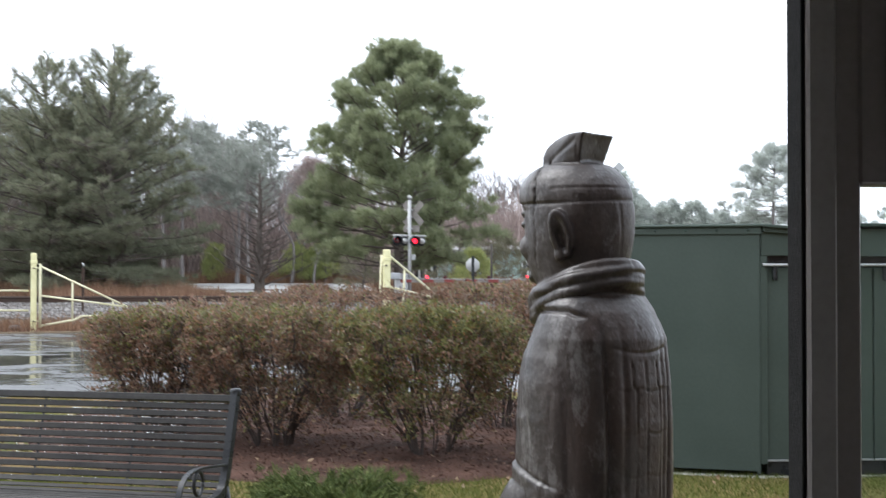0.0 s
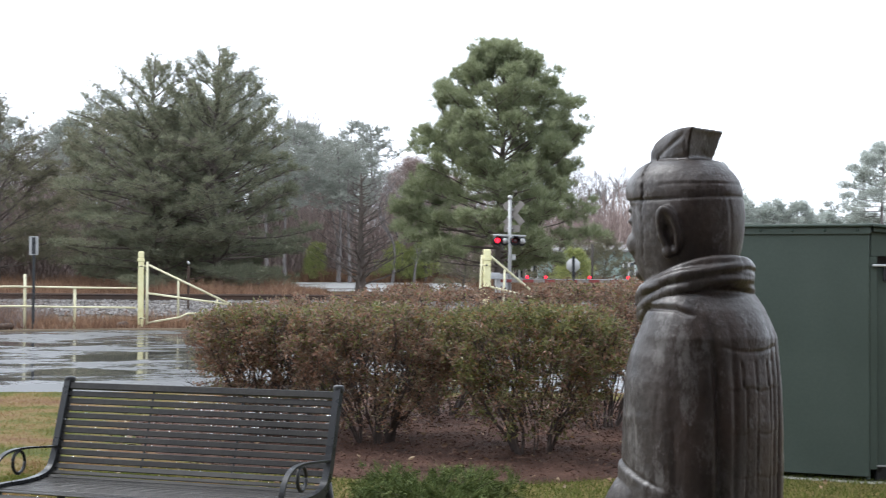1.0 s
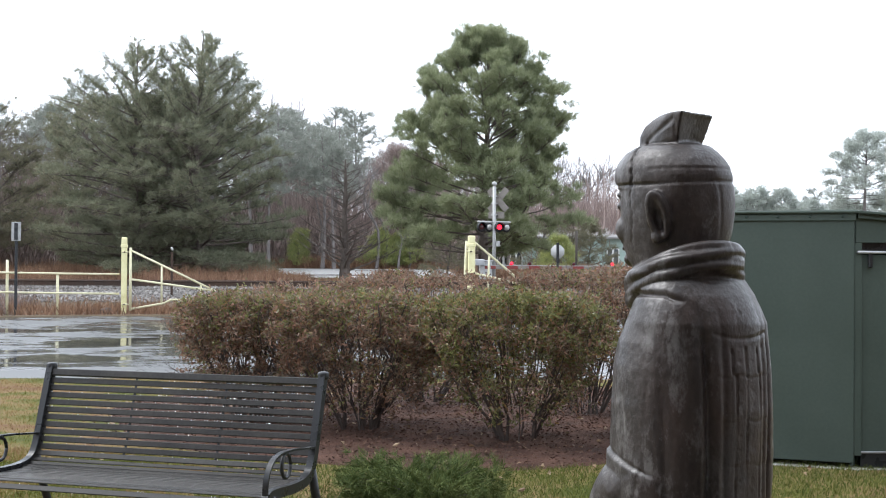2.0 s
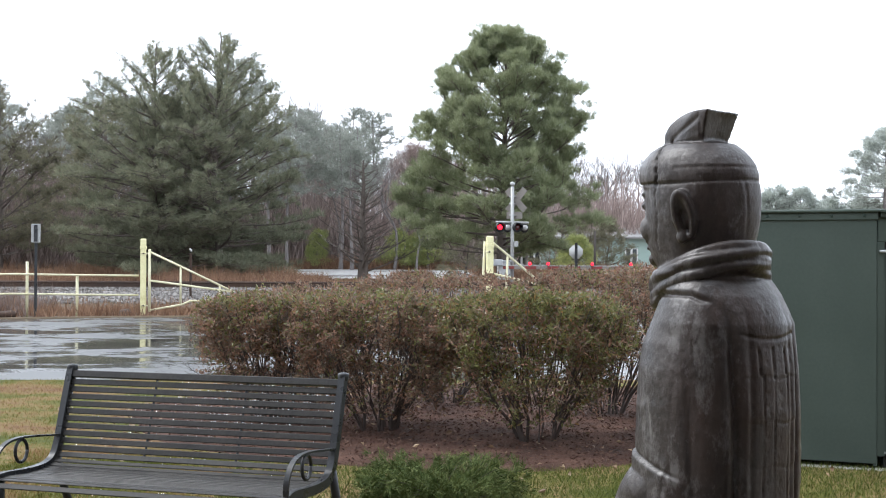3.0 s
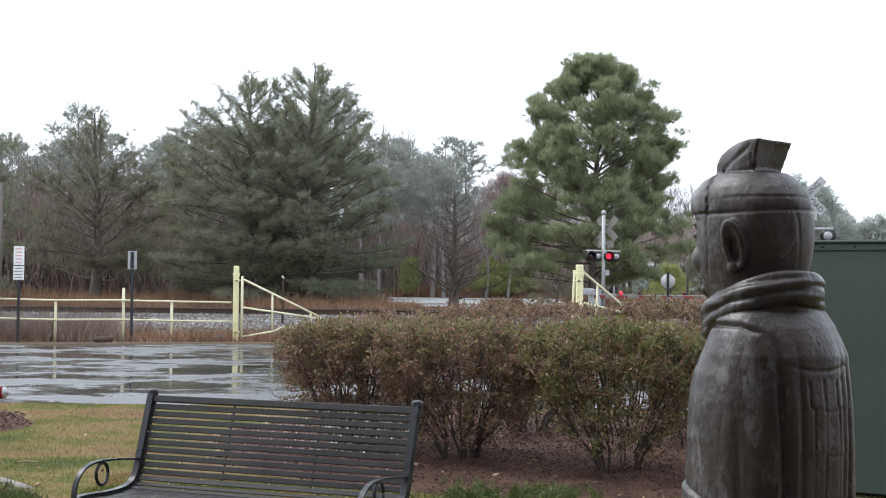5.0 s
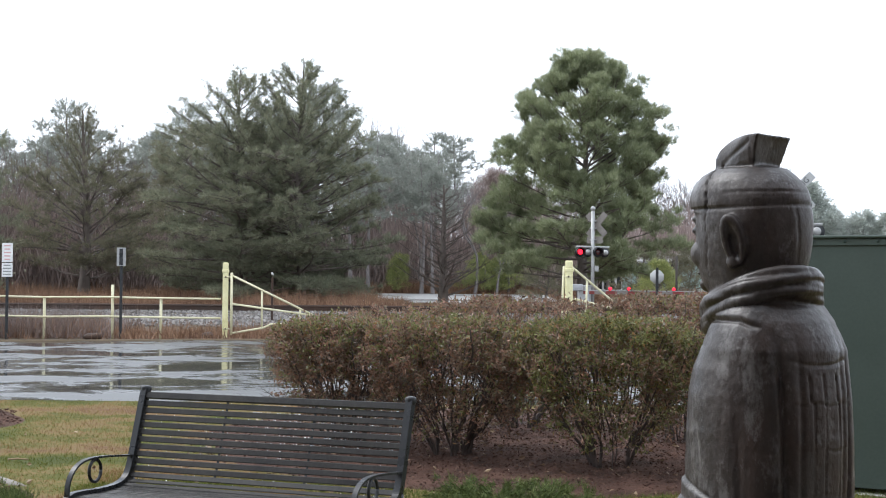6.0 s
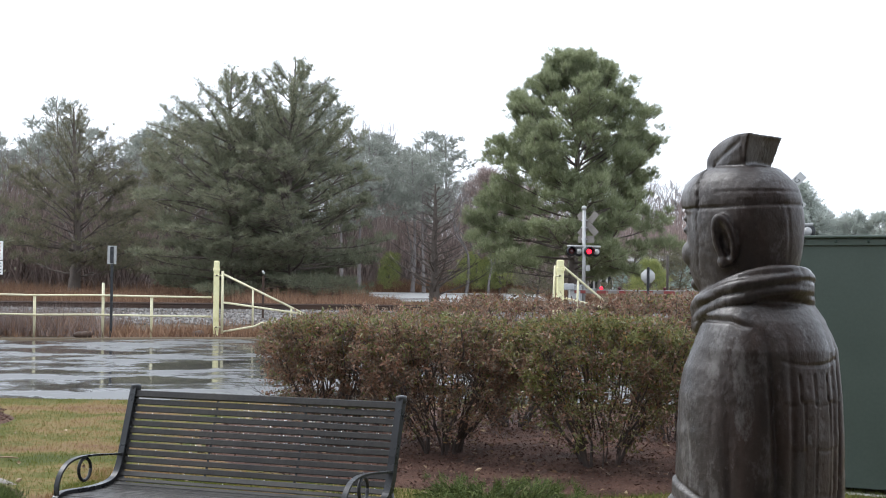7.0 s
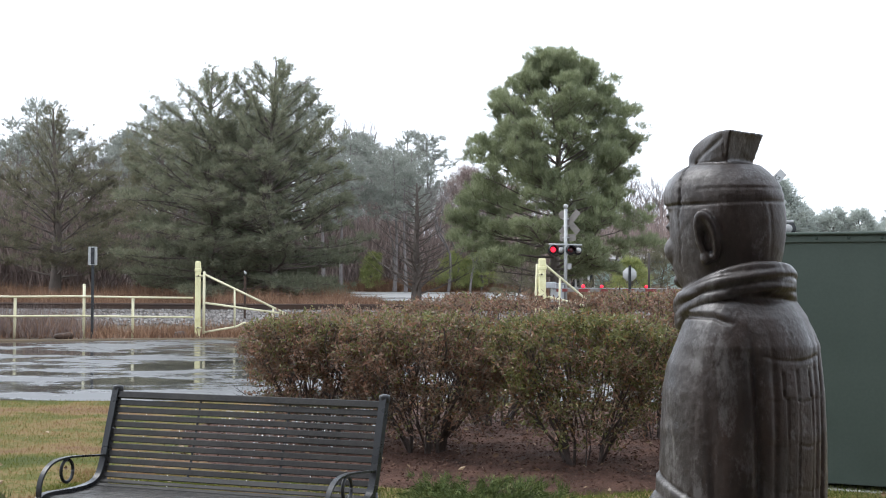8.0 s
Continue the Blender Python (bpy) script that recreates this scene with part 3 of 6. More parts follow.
def statue():
    """Faces along its own +x; its left side is +y; the head is turned a little to its left."""
    g = Geo()
    # plinth, skirted robe and torso
    for rings in (
        [(0.0, 0, 0, 0.24, 0.26, 4), (0.07, 0, 0, 0.24, 0.26, 4), (0.075, 0, 0, 0.23, 0.25, 4)],
        [(0.05, 0, 0, 0.15, 0.18, 2.4), (0.35, 0, 0, 0.148, 0.175, 2.4), (0.62, -0.010, 0, 0.144, 0.165, 2.4), (0.85, -0.016, 0, 0.141, 0.158, 2.4), (1.0, -0.020, 0, 0.140, 0.154, 2.4),
         (1.12, -0.022, 0, 0.141, 0.153, 2.4), (1.20, -0.022, 0, 0.139, 0.152, 2.3), (1.25, -0.022, 0, 0.134, 0.148, 2.25), (1.29, -0.022, 0, 0.132, 0.146, 2.2), (1.32, -0.020, 0, 0.123, 0.136, 2.15),
         (1.346, -0.017, 0, 0.113, 0.126, 2.1), (1.368, -0.014, 0, 0.101, 0.112, 2), (1.388, -0.009, 0, 0.087, 0.095, 2), (1.41, 0.002, 0, 0.066, 0.072, 2), (1.46, 0.012, 0, 0.058, 0.060, 2)],
    ):
        part_g = ring_loft(rings)
        g.add(part_g.v, part_g.f)
    # wide sleeves and forearms that meet in front
    for s in (1, -1):
        sleeve = ring_loft([(0.66, 0.004, s * 0.104, 0.060, 0.040, 2), (0.70, 0.004, s * 0.108, 0.092, 0.060, 2.2), (0.80, 0.000, s * 0.106, 0.098, 0.066, 2.3), (0.92, 0.000, s * 0.104, 0.099, 0.066, 2.3), (1.02, 0.000, s * 0.103, 0.098, 0.065, 2.3),
                            (1.12, 0.000, s * 0.103, 0.097, 0.064, 2.3), (1.20, 0.000, s * 0.102, 0.095, 0.062, 2.2), (1.25, -0.002, s * 0.098, 0.089, 0.057, 2.2), (1.29, -0.004, s * 0.091, 0.080, 0.050, 2.1), (1.32, -0.006, s * 0.083, 0.066, 0.042, 2), (1.342, -0.008, s * 0.076, 0.045, 0.030, 2)])
        g.add(sleeve.v, sleeve.f)
        fore = [((0.01, s * 0.108, 0.975), 0.056), ((0.05, s * 0.116, 0.945), 0.062), ((0.10, s * 0.108, 0.90), 0.056), ((0.15, s * 0.08, 0.87), 0.045), ((0.18, s * 0.03, 0.86), 0.040)]
        g.tube([p for p, _ in fore], [r for _, r in fore], 40)
    # rolled scarf of loose bands, highest at the nape
    for dz, rad, thick, swing in ((-0.027, 0.107, 0.0095, 0.3), (-0.014, 0.113, 0.0105, 1.9), (0.000, 0.1105, 0.0095, 0.8), (0.014, 0.1155, 0.0105, 2.6), (0.028, 0.106, 0.0105, 1.2)):
        path, radii = [], []
        for k in range(73):
            a = 2 * math.pi * k / 72
            z = 1.388 + dz * (1.0 + 0.12 * math.sin(a + swing)) - 0.037 * math.cos(a) - 0.004 * abs(math.sin(a)) + 0.003 * math.sin(3 * a + swing)
            r = rad * (1 + 0.02 * math.sin(2 * a + swing))
            path.append((r * 1.05 * math.cos(a) + 0.012, r * 0.95 * math.sin(a), z))
            radii.append(thick * (1 + 0.16 * math.sin(2 * a + 1.7 * swing)))
        g.tube(path, radii, 24)
    # head, in its own space and then turned
    h, hx, turned = Geo(), 0.033, Matrix.Rotation(radians(HEAD_TURN), 4, "Z")
    skull = ring_loft([(1.34, hx - 0.022, 0, 0.090, 0.080, 2), (1.39, hx - 0.012, 0, 0.098, 0.080, 2), (1.42, hx - 0.002, 0, 0.108, 0.082, 2.1), (1.445, hx + 0.001, 0, 0.115, 0.086, 2.15), (1.475, hx + 0.000, 0, 0.120, 0.091, 2.2), (1.51, hx - 0.002, 0, 0.123, 0.095, 2.2),
                       (1.545, hx - 0.002, 0, 0.124, 0.096, 2.2), (1.575, hx - 0.001, 0, 0.122, 0.095, 2.2), (1.60, hx - 0.001, 0, 0.116, 0.090, 2.1)])
    h.add(skull.v, skull.f)
    cap = ring_loft([(1.568, hx + 0.005, 0, 0.121, 0.093, 2.2), (1.576, hx + 0.007, 0, 0.128, 0.095, 2.2), (1.592, hx + 0.008, 0, 0.130, 0.096, 2.2), (1.611, hx + 0.010, 0, 0.126, 0.093, 2.2), (1.629, hx + 0.012, 0, 0.117, 0.086, 2.1), (1.645, hx + 0.013, 0, 0.102, 0.076, 2.1), (1.657, hx + 0.010, 0, 0.084, 0.063, 2), (1.662, hx + 0.006, 0, 0.052, 0.042, 2), (1.665, hx + 0.004, 0, 0.024, 0.020, 2)])
    h.add(cap.v, cap.f)
    # swept-back topknot that widens to a slanted flat back
    ring = []
    for z, xf, hf, xb, hb in ((1.640, 0.112, 0.020, 0.004, 0.044), (1.662, 0.118, 0.021, -0.001, 0.049), (1.682, 0.117, 0.021, -0.007, 0.054), (1.702, 0.104, 0.021, -0.012, 0.058), (1.716, 0.083, 0.022, -0.016, 0.061), (1.725, 0.056, 0.026, -0.020, 0.063)):
        xm = 0.5 * (xf + xb)
        ring.append([(xf - 0.006, -hf, z), (xf, 0, z), (xf - 0.006, hf, z), (xm, 0.5 * (hf + hb) + 0.006, z), (xb, hb, z), (xb + 0.003, 0, z), (xb, -hb, z), (xm, -0.5 * (hf + hb) - 0.006, z)])
    n = len(ring)
    verts = [p for row in ring for p in row]
    faces = [(i * 8 + k, i * 8 + (k + 1) % 8, (i + 1) * 8 + (k + 1) % 8, (i + 1) * 8 + k) for i in range(n - 1) for k in range(8)]
    faces += [tuple(range(8))[::-1], tuple(range(8 * n - 8, 8 * n))]
    h.add(verts, faces)
    # brow, nose, lips, chin, cheeks and ears
    ball(h, (hx + 0.114, 0, 1.498), (0.013, 0.016, 0.028), pose(0, 0, 0, 0, -12, 0))
    ball(h, (hx + 0.106, 0, 1.556), (0.020, 0.060, 0.012))
    ball(h, (hx + 0.122, 0, 1.458), (0.010, 0.024, 0.007))
    ball(h, (hx + 0.120, 0, 1.443), (0.010, 0.022, 0.007))
    ball(h, (hx + 0.104, 0, 1.420), (0.018, 0.032, 0.018))
    for s in (1, -1):
        ball(h, (hx + 0.092, s * 0.046, 1.484), (0.024, 0.026, 0.030))
        ball(h, (hx + 0.104, s * 0.040, 1.532), (0.012, 0.022, 0.009))
        path = []
        for k in range(25):
            a = math.pi * (1.30 - 1.80 * k / 24)
            path.append((hx - 0.021 + 0.0165 * math.cos(a) * (1.0 if a > 1.0 else 1.12) - 0.007 * math.sin(a), s * (0.100 + 0.006 * math.sin(a) - 0.004 * math.cos(a)), 1.508 + 0.045 * math.sin(a)))
        # the helix runs from over the canal round the back down to the lobe
        path = [(2 * (hx - 0.021) - p[0], p[1], p[2]) for p in path]
        h.tube(path, [0.0065 + 0.0035 * math.sin(math.pi * k / 24) for k in range(25)], 10)
        inner = [((p[0] - (hx - 0.021)) * 0.50 + hx - 0.019, p[1] - s * 0.003, 1.506 + (p[2] - 1.508) * 0.58) for p in path[5:22]]
        h.tube(inner, [0.0048] * len(inner), 8)
        ball(h, (hx - 0.016, s * 0.097, 1.465), (0.012, 0.009, 0.015))
        ball(h, (hx + 0.000, s * 0.098, 1.503), (0.006, 0.007, 0.012))
    g.add([turned @ Vector(p) for p in h.v], h.f)
    coarse = bpy.data.objects.new("coarse", g.mesh("coarse", [M_STONE]))
    scene.collection.objects.link(coarse)
    md = coarse.modifiers.new("fuse", "REMESH")
    md.mode, md.voxel_size, md.use_smooth_shade = "VOXEL", 0.0036, True
    sm = coarse.modifiers.new("ease", "SMOOTH")
    sm.factor, sm.iterations = 0.5, 2
    deps = bpy.context.evaluated_depsgraph_get()
    me = bpy.data.meshes.new_from_object(coarse.evaluated_get(deps))
    bpy.data.objects.remove(coarse)
    me.name = "statue"
    n = len(me.vertices)
    co, no = np.empty(n * 3, np.float32), np.empty(n * 3, np.float32)
    me.vertices.foreach_get("co", co)
    me.vertices.foreach_get("normal", no)
    co, no = co.reshape(-1, 3).astype(float), no.reshape(-1, 3).astype(float)
    x, y, z = co.T
    depth = np.zeros(n)

    def groove(dist, width, deep):
        return deep * np.exp(-((dist / width) ** 2))

    def side(v, width):
        """0 to 1 across a soft edge."""
        return 1 / (1 + np.exp(-np.clip(v / width, -40, 40)))

    # bib of the vest: its lower edge runs level over the shoulder and drops in front
    low = np.clip((z - 0.50) / 0.05, 0, 1)
    hole = 0.078 - 0.006 * np.clip((1.28 - z) / 0.3, 0, 1)
    seam = z - 1.352 + 0.75 * np.clip(x - 0.035, 0, 0.2) + 0.35 * np.clip(-0.05 - x, 0, 0.1)
    over = np.clip((np.abs(y) - 0.035) / 0.02, 0, 1) * np.clip((x + 0.095) / 0.03, 0, 1) * np.clip((z - 1.25) / 0.02, 0, 1) * np.clip((1.40 - z) / 0.01, 0, 1)
    depth -= over * 0.0052 * side(seam, 0.0014)
    depth += over * groove(seam + 0.0040, 0.0042, 0.0064)
    # rounded channel where the sleeve meets the back, and a second, softer fold beside it
    behind = np.clip((-no[:, 0] + 0.15) * 3, 0, 1) * np.clip((1.335 - z) * 10, 0, 1) * low
    depth += behind * groove(np.abs(y) - hole - 0.012, 0.009, 0.0135)
    depth += behind * groove(np.abs(y) - 0.056, 0.006, 0.0034)
    # armour plates on the back: shallow joints, the top ones cut deepest
    back = (no[:, 0] < -0.30) & (np.abs(y) < 0.072) & (z > 0.45) & (z < 1.262)
    for yy, shift in ((-0.036, 0.0), (0.0, 0.004), (0.036, -0.002)):
        yl = yy + np.where(z < 1.19, -0.006 + shift, 0)
        depth += np.where(back & (z < 1.245), groove(y - yl, 0.0019, 1) * np.where(z > 1.185, 0.0056, 0.0022 + 0.0014 * np.sin(z * 31 + yy * 90)), 0)
    for k, zz in enumerate(np.arange(1.187, 0.5, -0.088)):
        depth += np.where(back, groove(z - zz - 0.03 * y - 0.003 * np.sin(y * 90 + k), 0.0022, 0.0013), 0)
        depth -= np.where(back, 0.0006 * side(z - zz, 0.002) * side(zz + 0.05 - z, 0.012), 0)
        for yy in (-0.056, -0.018, 0.018, 0.054):
            for dz in (0.030, 0.058):
                depth += np.where(back, 0.0013 * np.exp(-(((y - yy) ** 2 + (z - zz - dz) ** 2) / 0.0036 ** 2)), 0)
    depth += np.where((no[:, 0] < -0.2) & (np.abs(y) < 0.074), groove(z - 1.262 - 2.0 * y * y, 0.0035, 0.0022), 0)
    # head details in the head's own space: cap band, crack through cap and face, combed hair
    ct, st = math.cos(radians(HEAD_TURN)), math.sin(radians(HEAD_TURN))
    u, v = ct * x + st * y, -st * x + ct * y
    head = (z > 1.44) & (z < 1.668)
    depth += np.where(head, groove(z - 1.574 - 0.04 * np.clip(0.03 - u, 0, 0.2), 0.0026, 1) * (0.0022 + 0.0026 * np.clip(u / 0.05, 0, 1)) + groove(z - 1.606 + 0.05 * np.clip(u - 0.02, 0, 0.1), 0.0024, 0.0013) * (u < 0.04), 0)
    crack = u - 0.087 - 0.003 * np.sin(z * 70) - 0.0015 * np.sin(z * 260)
    depth += np.where(head & (z > 1.43) & (v > 0), groove(crack, 0.0024, 1) * np.where(z > 1.57, 0.0085, 0.0022), 0)
    hair = head & (z < 1.580)
    depth += np.where(hair & (u < 0.0), groove(v - 0.028 + 0.10 * (1.575 - z), 0.0040, 0.0014), 0)
    # fold in the side of the topknot
    knot = (z > 1.664) & (v > 0) & (u < 0.088) & (u > 0.004)
    depth += np.where(knot, groove(z - 1.672 - (0.078 - u) * 0.55, 0.006, 0.0028) - 0.0022 * side(1.668 + (0.078 - u) * 0.55 - z, 0.003), 0)
    # sleeve folds, raised cuff and worn stone
    arm = (np.abs(y) > hole + 0.012) & (z < 1.30)
    cuff = 1.004 + 0.30 * x
    fade = np.clip((x + 0.09) * 14, 0, 1)
    depth += np.where(arm, (groove(z - cuff, 0.0035, 0.006) - 0.007 * side(cuff - z, 0.0016) * np.clip((z - 0.86) * 12, 0, 1)) * fade, 0)
    fold = np.sin(30 * x + 16 * z + 4 * np.sin(8 * z)) + 0.6 * np.sin(58 * x - 9 * z + 1.3)
    depth += np.where(arm, 0.0022 * fold * np.clip((1.24 - z) * 5, 0, 1), 0)
    for xx, tilt in ((0.052, 0.20), (0.026, 0.05), (-0.045, -0.10)):
        depth += np.where(arm, groove(x - xx - tilt * (z - 1.12) - 0.006 * np.sin(z * 26 + xx * 80), 0.005, 0.0028) * np.clip((1.21 - z) * 9, 0, 1) * (0.5 + 0.5 * np.sin(z * 19 + xx * 200)), 0)
    rough = np.array([noise.fractal(Vector(p) * 24, 0.8, 2.0, 4) for p in co])
    depth += 0.0008 * rough
    co -= no * depth[:, None]
    me.vertices.foreach_set("co", co.astype(np.float32).ravel())
    me.materials.clear()
    me.materials.append(M_STONE)
    me.polygons.foreach_set("use_smooth", np.ones(len(me.polygons), bool))
    me.update()
    ob = part("statue", me, M_STONE)
    ob.matrix_basis = pose(0.700, 3.13, 0.008, 0, 0, 121)
    tagged(ob, "weathered dark stone warrior statue with a swept topknot and rolled scarf", "statue")


HEAD_TURN = 13.0
statue()
tagged(part("plinth_slab", Geo().box((0.70, 3.13, 0.005), (0.75, 0.75, 0.04), None, 0.01), M_CONCRETE), "flat grey concrete slab under the statue", "slab")


# ---- bench ----
def eased(points):
    """The same line with its corners cut twice."""
    for _ in range(2):
        out = [points[0]]
        for a, b in zip(points, points[1:]):
            out += [tuple(p + (q - p) * f for p, q in zip(a, b)) for f in (0.25, 0.75)]
        points = out + [points[-1]]
    return points


def bench():
    root = thing("bench", pose(-0.876, 7.02, 0.0, 0, 0, -20.9), "black slatted metal park bench, wet with rain drops", "bench")
    half = 0.735
    side = [(0.000, 0.868), (-0.022, 0.80), (-0.060, 0.68), (-0.100, 0.55), (-0.125, 0.475), (-0.160, 0.425), (-0.215, 0.400), (-0.30, 0.390), (-0.42, 0.390), (-0.56, 0.398), (-0.62, 0.392), (-0.645, 0.362)]
    lens = [0.0]
    for a, b in zip(side, side[1:]):
        lens.append(lens[-1] + math.dist(a, b))

    def on(s):
        for i in range(len(side) - 1):
            if s <= lens[i + 1] or i == len(side) - 2:
                f = (s - lens[i]) / (lens[i + 1] - lens[i])
                p = [side[i][k] + f * (side[i + 1][k] - side[i][k]) for k in (0, 1)]
                return p, math.atan2(side[i + 1][1] - side[i][1], side[i + 1][0] - side[i][0])

    total = lens[-1]
    pitch, s, first = 0.0375, 0.030, True
    while s < total:
        (y, z), ang = on(s)
        m = Matrix.Rotation(ang, 4, "X")
        wide = 0.034 if first else 0.0285
        part("rail" if first else "slat", Geo().box((0, y, z), (2 * half, wide, 0.026 if first else 0.007), m, 0.003), M_SLAT, root)
        s += pitch + (0.003 if first else 0)
        first = False
    for x in (-0.25, 0.25):
        sweep = [on(total * 0.44 * i / 14 + 0.02)[0] for i in range(15)]
        g = Geo().tube([(x, y + 0.007, z) for y, z in sweep], 0.0068, 6)
        part("brace", g, M_BLACK, root)
    for x in (-0.75, 0.75):
        g = Geo().tube([(x, y, z) for y, z in eased(side)], 0.0311, 4, flat=0.77)
        upright = part("end_frame", g, M_BLACK, root)
        cap = Geo().lathe([(0.0245, -0.016), (0.027, -0.006), (0.0275, 0.012), (0.0245, 0.018), (0.012, 0.021)], 12, pose(x, 0.002, 0.868))
        part("cap", cap, M_BLACK, upright)
        part("leg", Geo().tube([(x, -0.13, 0.44), (x, -0.06, 0.26), (x, 0.06, 0.03), (x, 0.07, 0.0)], [0.021, 0.021, 0.021, 0.026], 8), M_BLACK, root)
        part("leg", Geo().tube([(x, -0.58, 0.39), (x, -0.575, 0.2), (x, -0.59, 0.03), (x, -0.60, 0.0)], [0.021, 0.021, 0.021, 0.026], 8), M_BLACK, root)
        arc = [(-0.092, 0.540), (-0.18, 0.546), (-0.28, 0.556), (-0.38, 0.564), (-0.48, 0.564), (-0.55, 0.550), (-0.60, 0.515), (-0.63, 0.465), (-0.635, 0.41), (-0.632, 0.365)]
        g = Geo().tube([(x, y, z) for y, z in eased(arc)], 0.0180, 4, flat=0.36)
        arm = part("armrest", g, M_BLACK, root)
        ringp = [(x, -0.42 + 0.047 * math.cos(a), 0.500 + 0.054 * math.sin(a)) for a in [2 * math.pi * k / 24 for k in range(25)]]
        part("scroll_ring", Geo().tube(ringp, 0.0085, 8), M_BLACK, arm)
    part("stretcher", Geo().box((0, -0.575, 0.24), (1.47, 0.02, 0.035), None, 0.003), M_BLACK, root)
    # rain drops that hang from the slats' lower edges, mirrored to give water's glint
    rng = np.random.default_rng(5)
    g = Geo()
    for i in range(400):
        row = int(rng.choice((0, 0, 0, 1, 1, 2, 2, 3, 4, 5))) if i < 190 else int(rng.integers(0, 25))
        (y, z), ang = on(0.033 + pitch * row + 0.019)
        x = rng.uniform(-0.12, half) if i < 190 else rng.uniform(-half, half)
        r = rng.uniform(0.0018, 0.0034) if i < 190 else rng.uniform(0.0016, 0.0030)
        g.lathe([(r * 0.35, -1.0 * r), (r * 0.85, -0.55 * r), (r, 0.0), (r * 0.8, 0.6 * r), (r * 0.3, 1.0 * r)], 8, pose(x, y - 0.006, z - 0.002))
    tagged(part("water_drops", g, M_DROP, root, "rain drops made as small mirrors"), kind="stuff")


bench()


# ---- green utility cabinet ----
def cabinet():
    root = thing("utility_cabinet", pose(3.413, 9.41, 0.0, 0, 0, 155), "tall dark green painted steel utility cabinet on a slab", "cabinet")
    # own x runs back along the plain side from the corner, own y towards the building
    w, d = 1.25, 1.1
    part("body", Geo().box((w / 2 + 0.03, -0.03 - d / 2, 0.90), (w - 0.06, d, 1.73), None, 0.004), M_GREEN, root)
    part("side_panel", Geo().box((w / 2, -0.010, 0.05 + 0.84), (w - 0.004, 0.018, 1.70), None, 0.004), M_GREEN, root)
    part("corner_post", Geo().box((0.014, -0.05, 0.89), (0.026, 0.07, 1.74), None, 0.004), M_GREEN, root)
    part("lid", Geo().box((w / 2 - 0.005, -d / 2 + 0.010, 1.785), (w + 0.04, d + 0.05, 0.024), None, 0.008), M_GREEN, root)
    part("lid_flange", Geo().box((w / 2, 0.008, 1.748), (w + 0.02, 0.012, 0.048), None, 0.003), M_GREEN, root)
    for k in range(6):
        part("bolt", Geo().lathe([(0.011, 0), (0.011, 0.004), (0.006, 0.008)], 8, pose(0.08 + k * 0.22, 0.014, 1.752, -90)), M_DARK_GREEN, root)
    # door bays: x runs along the front from the corner, y into the cabinet
    bay = Matrix.Rotation(radians(-157), 4, "Z")

    def at(name, centre, size, material, parent, label="", bevel=0.004, slope=0.0):
        g = Geo().box(centre, size, None, bevel)
        g.v = [tuple(bay @ Vector((p[0], p[1], p[2] - slope * p[0]))) for p in g.v]
        return part(name, g, material, parent, label)

    at("bay_body", (1.30, 0.62, 0.86), (2.50, 1.05, 1.62), M_GREEN, root)
    at("jamb", (0.030, 0.036, 0.83), (0.054, 0.050, 1.48), M_GREEN, root)
    at("header", (0.29, 0.045, 1.655), (0.56, 0.07, 0.17), M_GREEN, root)
    at("header", (1.56, 0.045, 1.665), (1.96, 0.07, 0.20), M_GREEN, root)
    at("lid", (0.31, 0.50, 1.785), (0.60, 1.10, 0.022), M_GREEN, root, "", 0.005, 0.072)
    at("lid_flange", (0.31, -0.010, 1.757), (0.58, 0.020, 0.032), M_GREEN, root, "", 0.003, 0.072)
    at("lid", (1.60, 0.55, 1.790), (1.96, 1.20, 0.024), M_DARK_GREEN, root)
    # black strip put in for the shade between header and doors
    at("recess", (1.30, 0.078, 1.535), (2.46, 0.020, 0.080), M_BLACK, root, "black strip painting the shaded gap over the doors")
    at("plinth", (1.30, 0.070, 0.055), (2.48, 0.05, 0.105), M_BLACK, root, "black recess under the doors")
    track = part("track", Geo().tube([bay @ Vector((0.02, -0.004, 1.505)), bay @ Vector((2.5, -0.004, 1.505))], 0.011, 8), M_STEEL, root, "pale worn steel track")
    for k in range(3):
        door = at("door", (0.05 + 0.39 + k * 0.81, 0.055, 0.80), (0.80, 0.035, 1.37), M_GREEN, root)
        at("bottom_rail", (0.05 + 0.39 + k * 0.81, 0.034, 0.112), (0.80, 0.012, 0.014), M_STEEL, door, "worn bare lower edge", 0.002)
        for x in (0.115, 0.335):
            at("hanger", (x + k * 0.81, 0.016, 1.45), (0.030, 0.030, 0.11), M_BLACK, door, "black door hanger", 0.006)
        at("latch", (0.335 + k * 0.81, 0.016, 0.28), (0.030, 0.030, 0.06), M_BLACK, door, "black latch", 0.006)
    part("slab", Geo().box((w / 2 - 0.02, -d / 2 + 0.03, -0.020), (w + 0.06, d + 0.06, 0.05), None, 0.012), M_CONCRETE, root, "pale concrete slab half sunk in grass")
    at("slab", (1.27, 0.56, -0.022), (2.56, 1.20, 0.05), M_CONCRETE, root, "pale concrete slab half sunk in grass", 0.012)


cabinet()


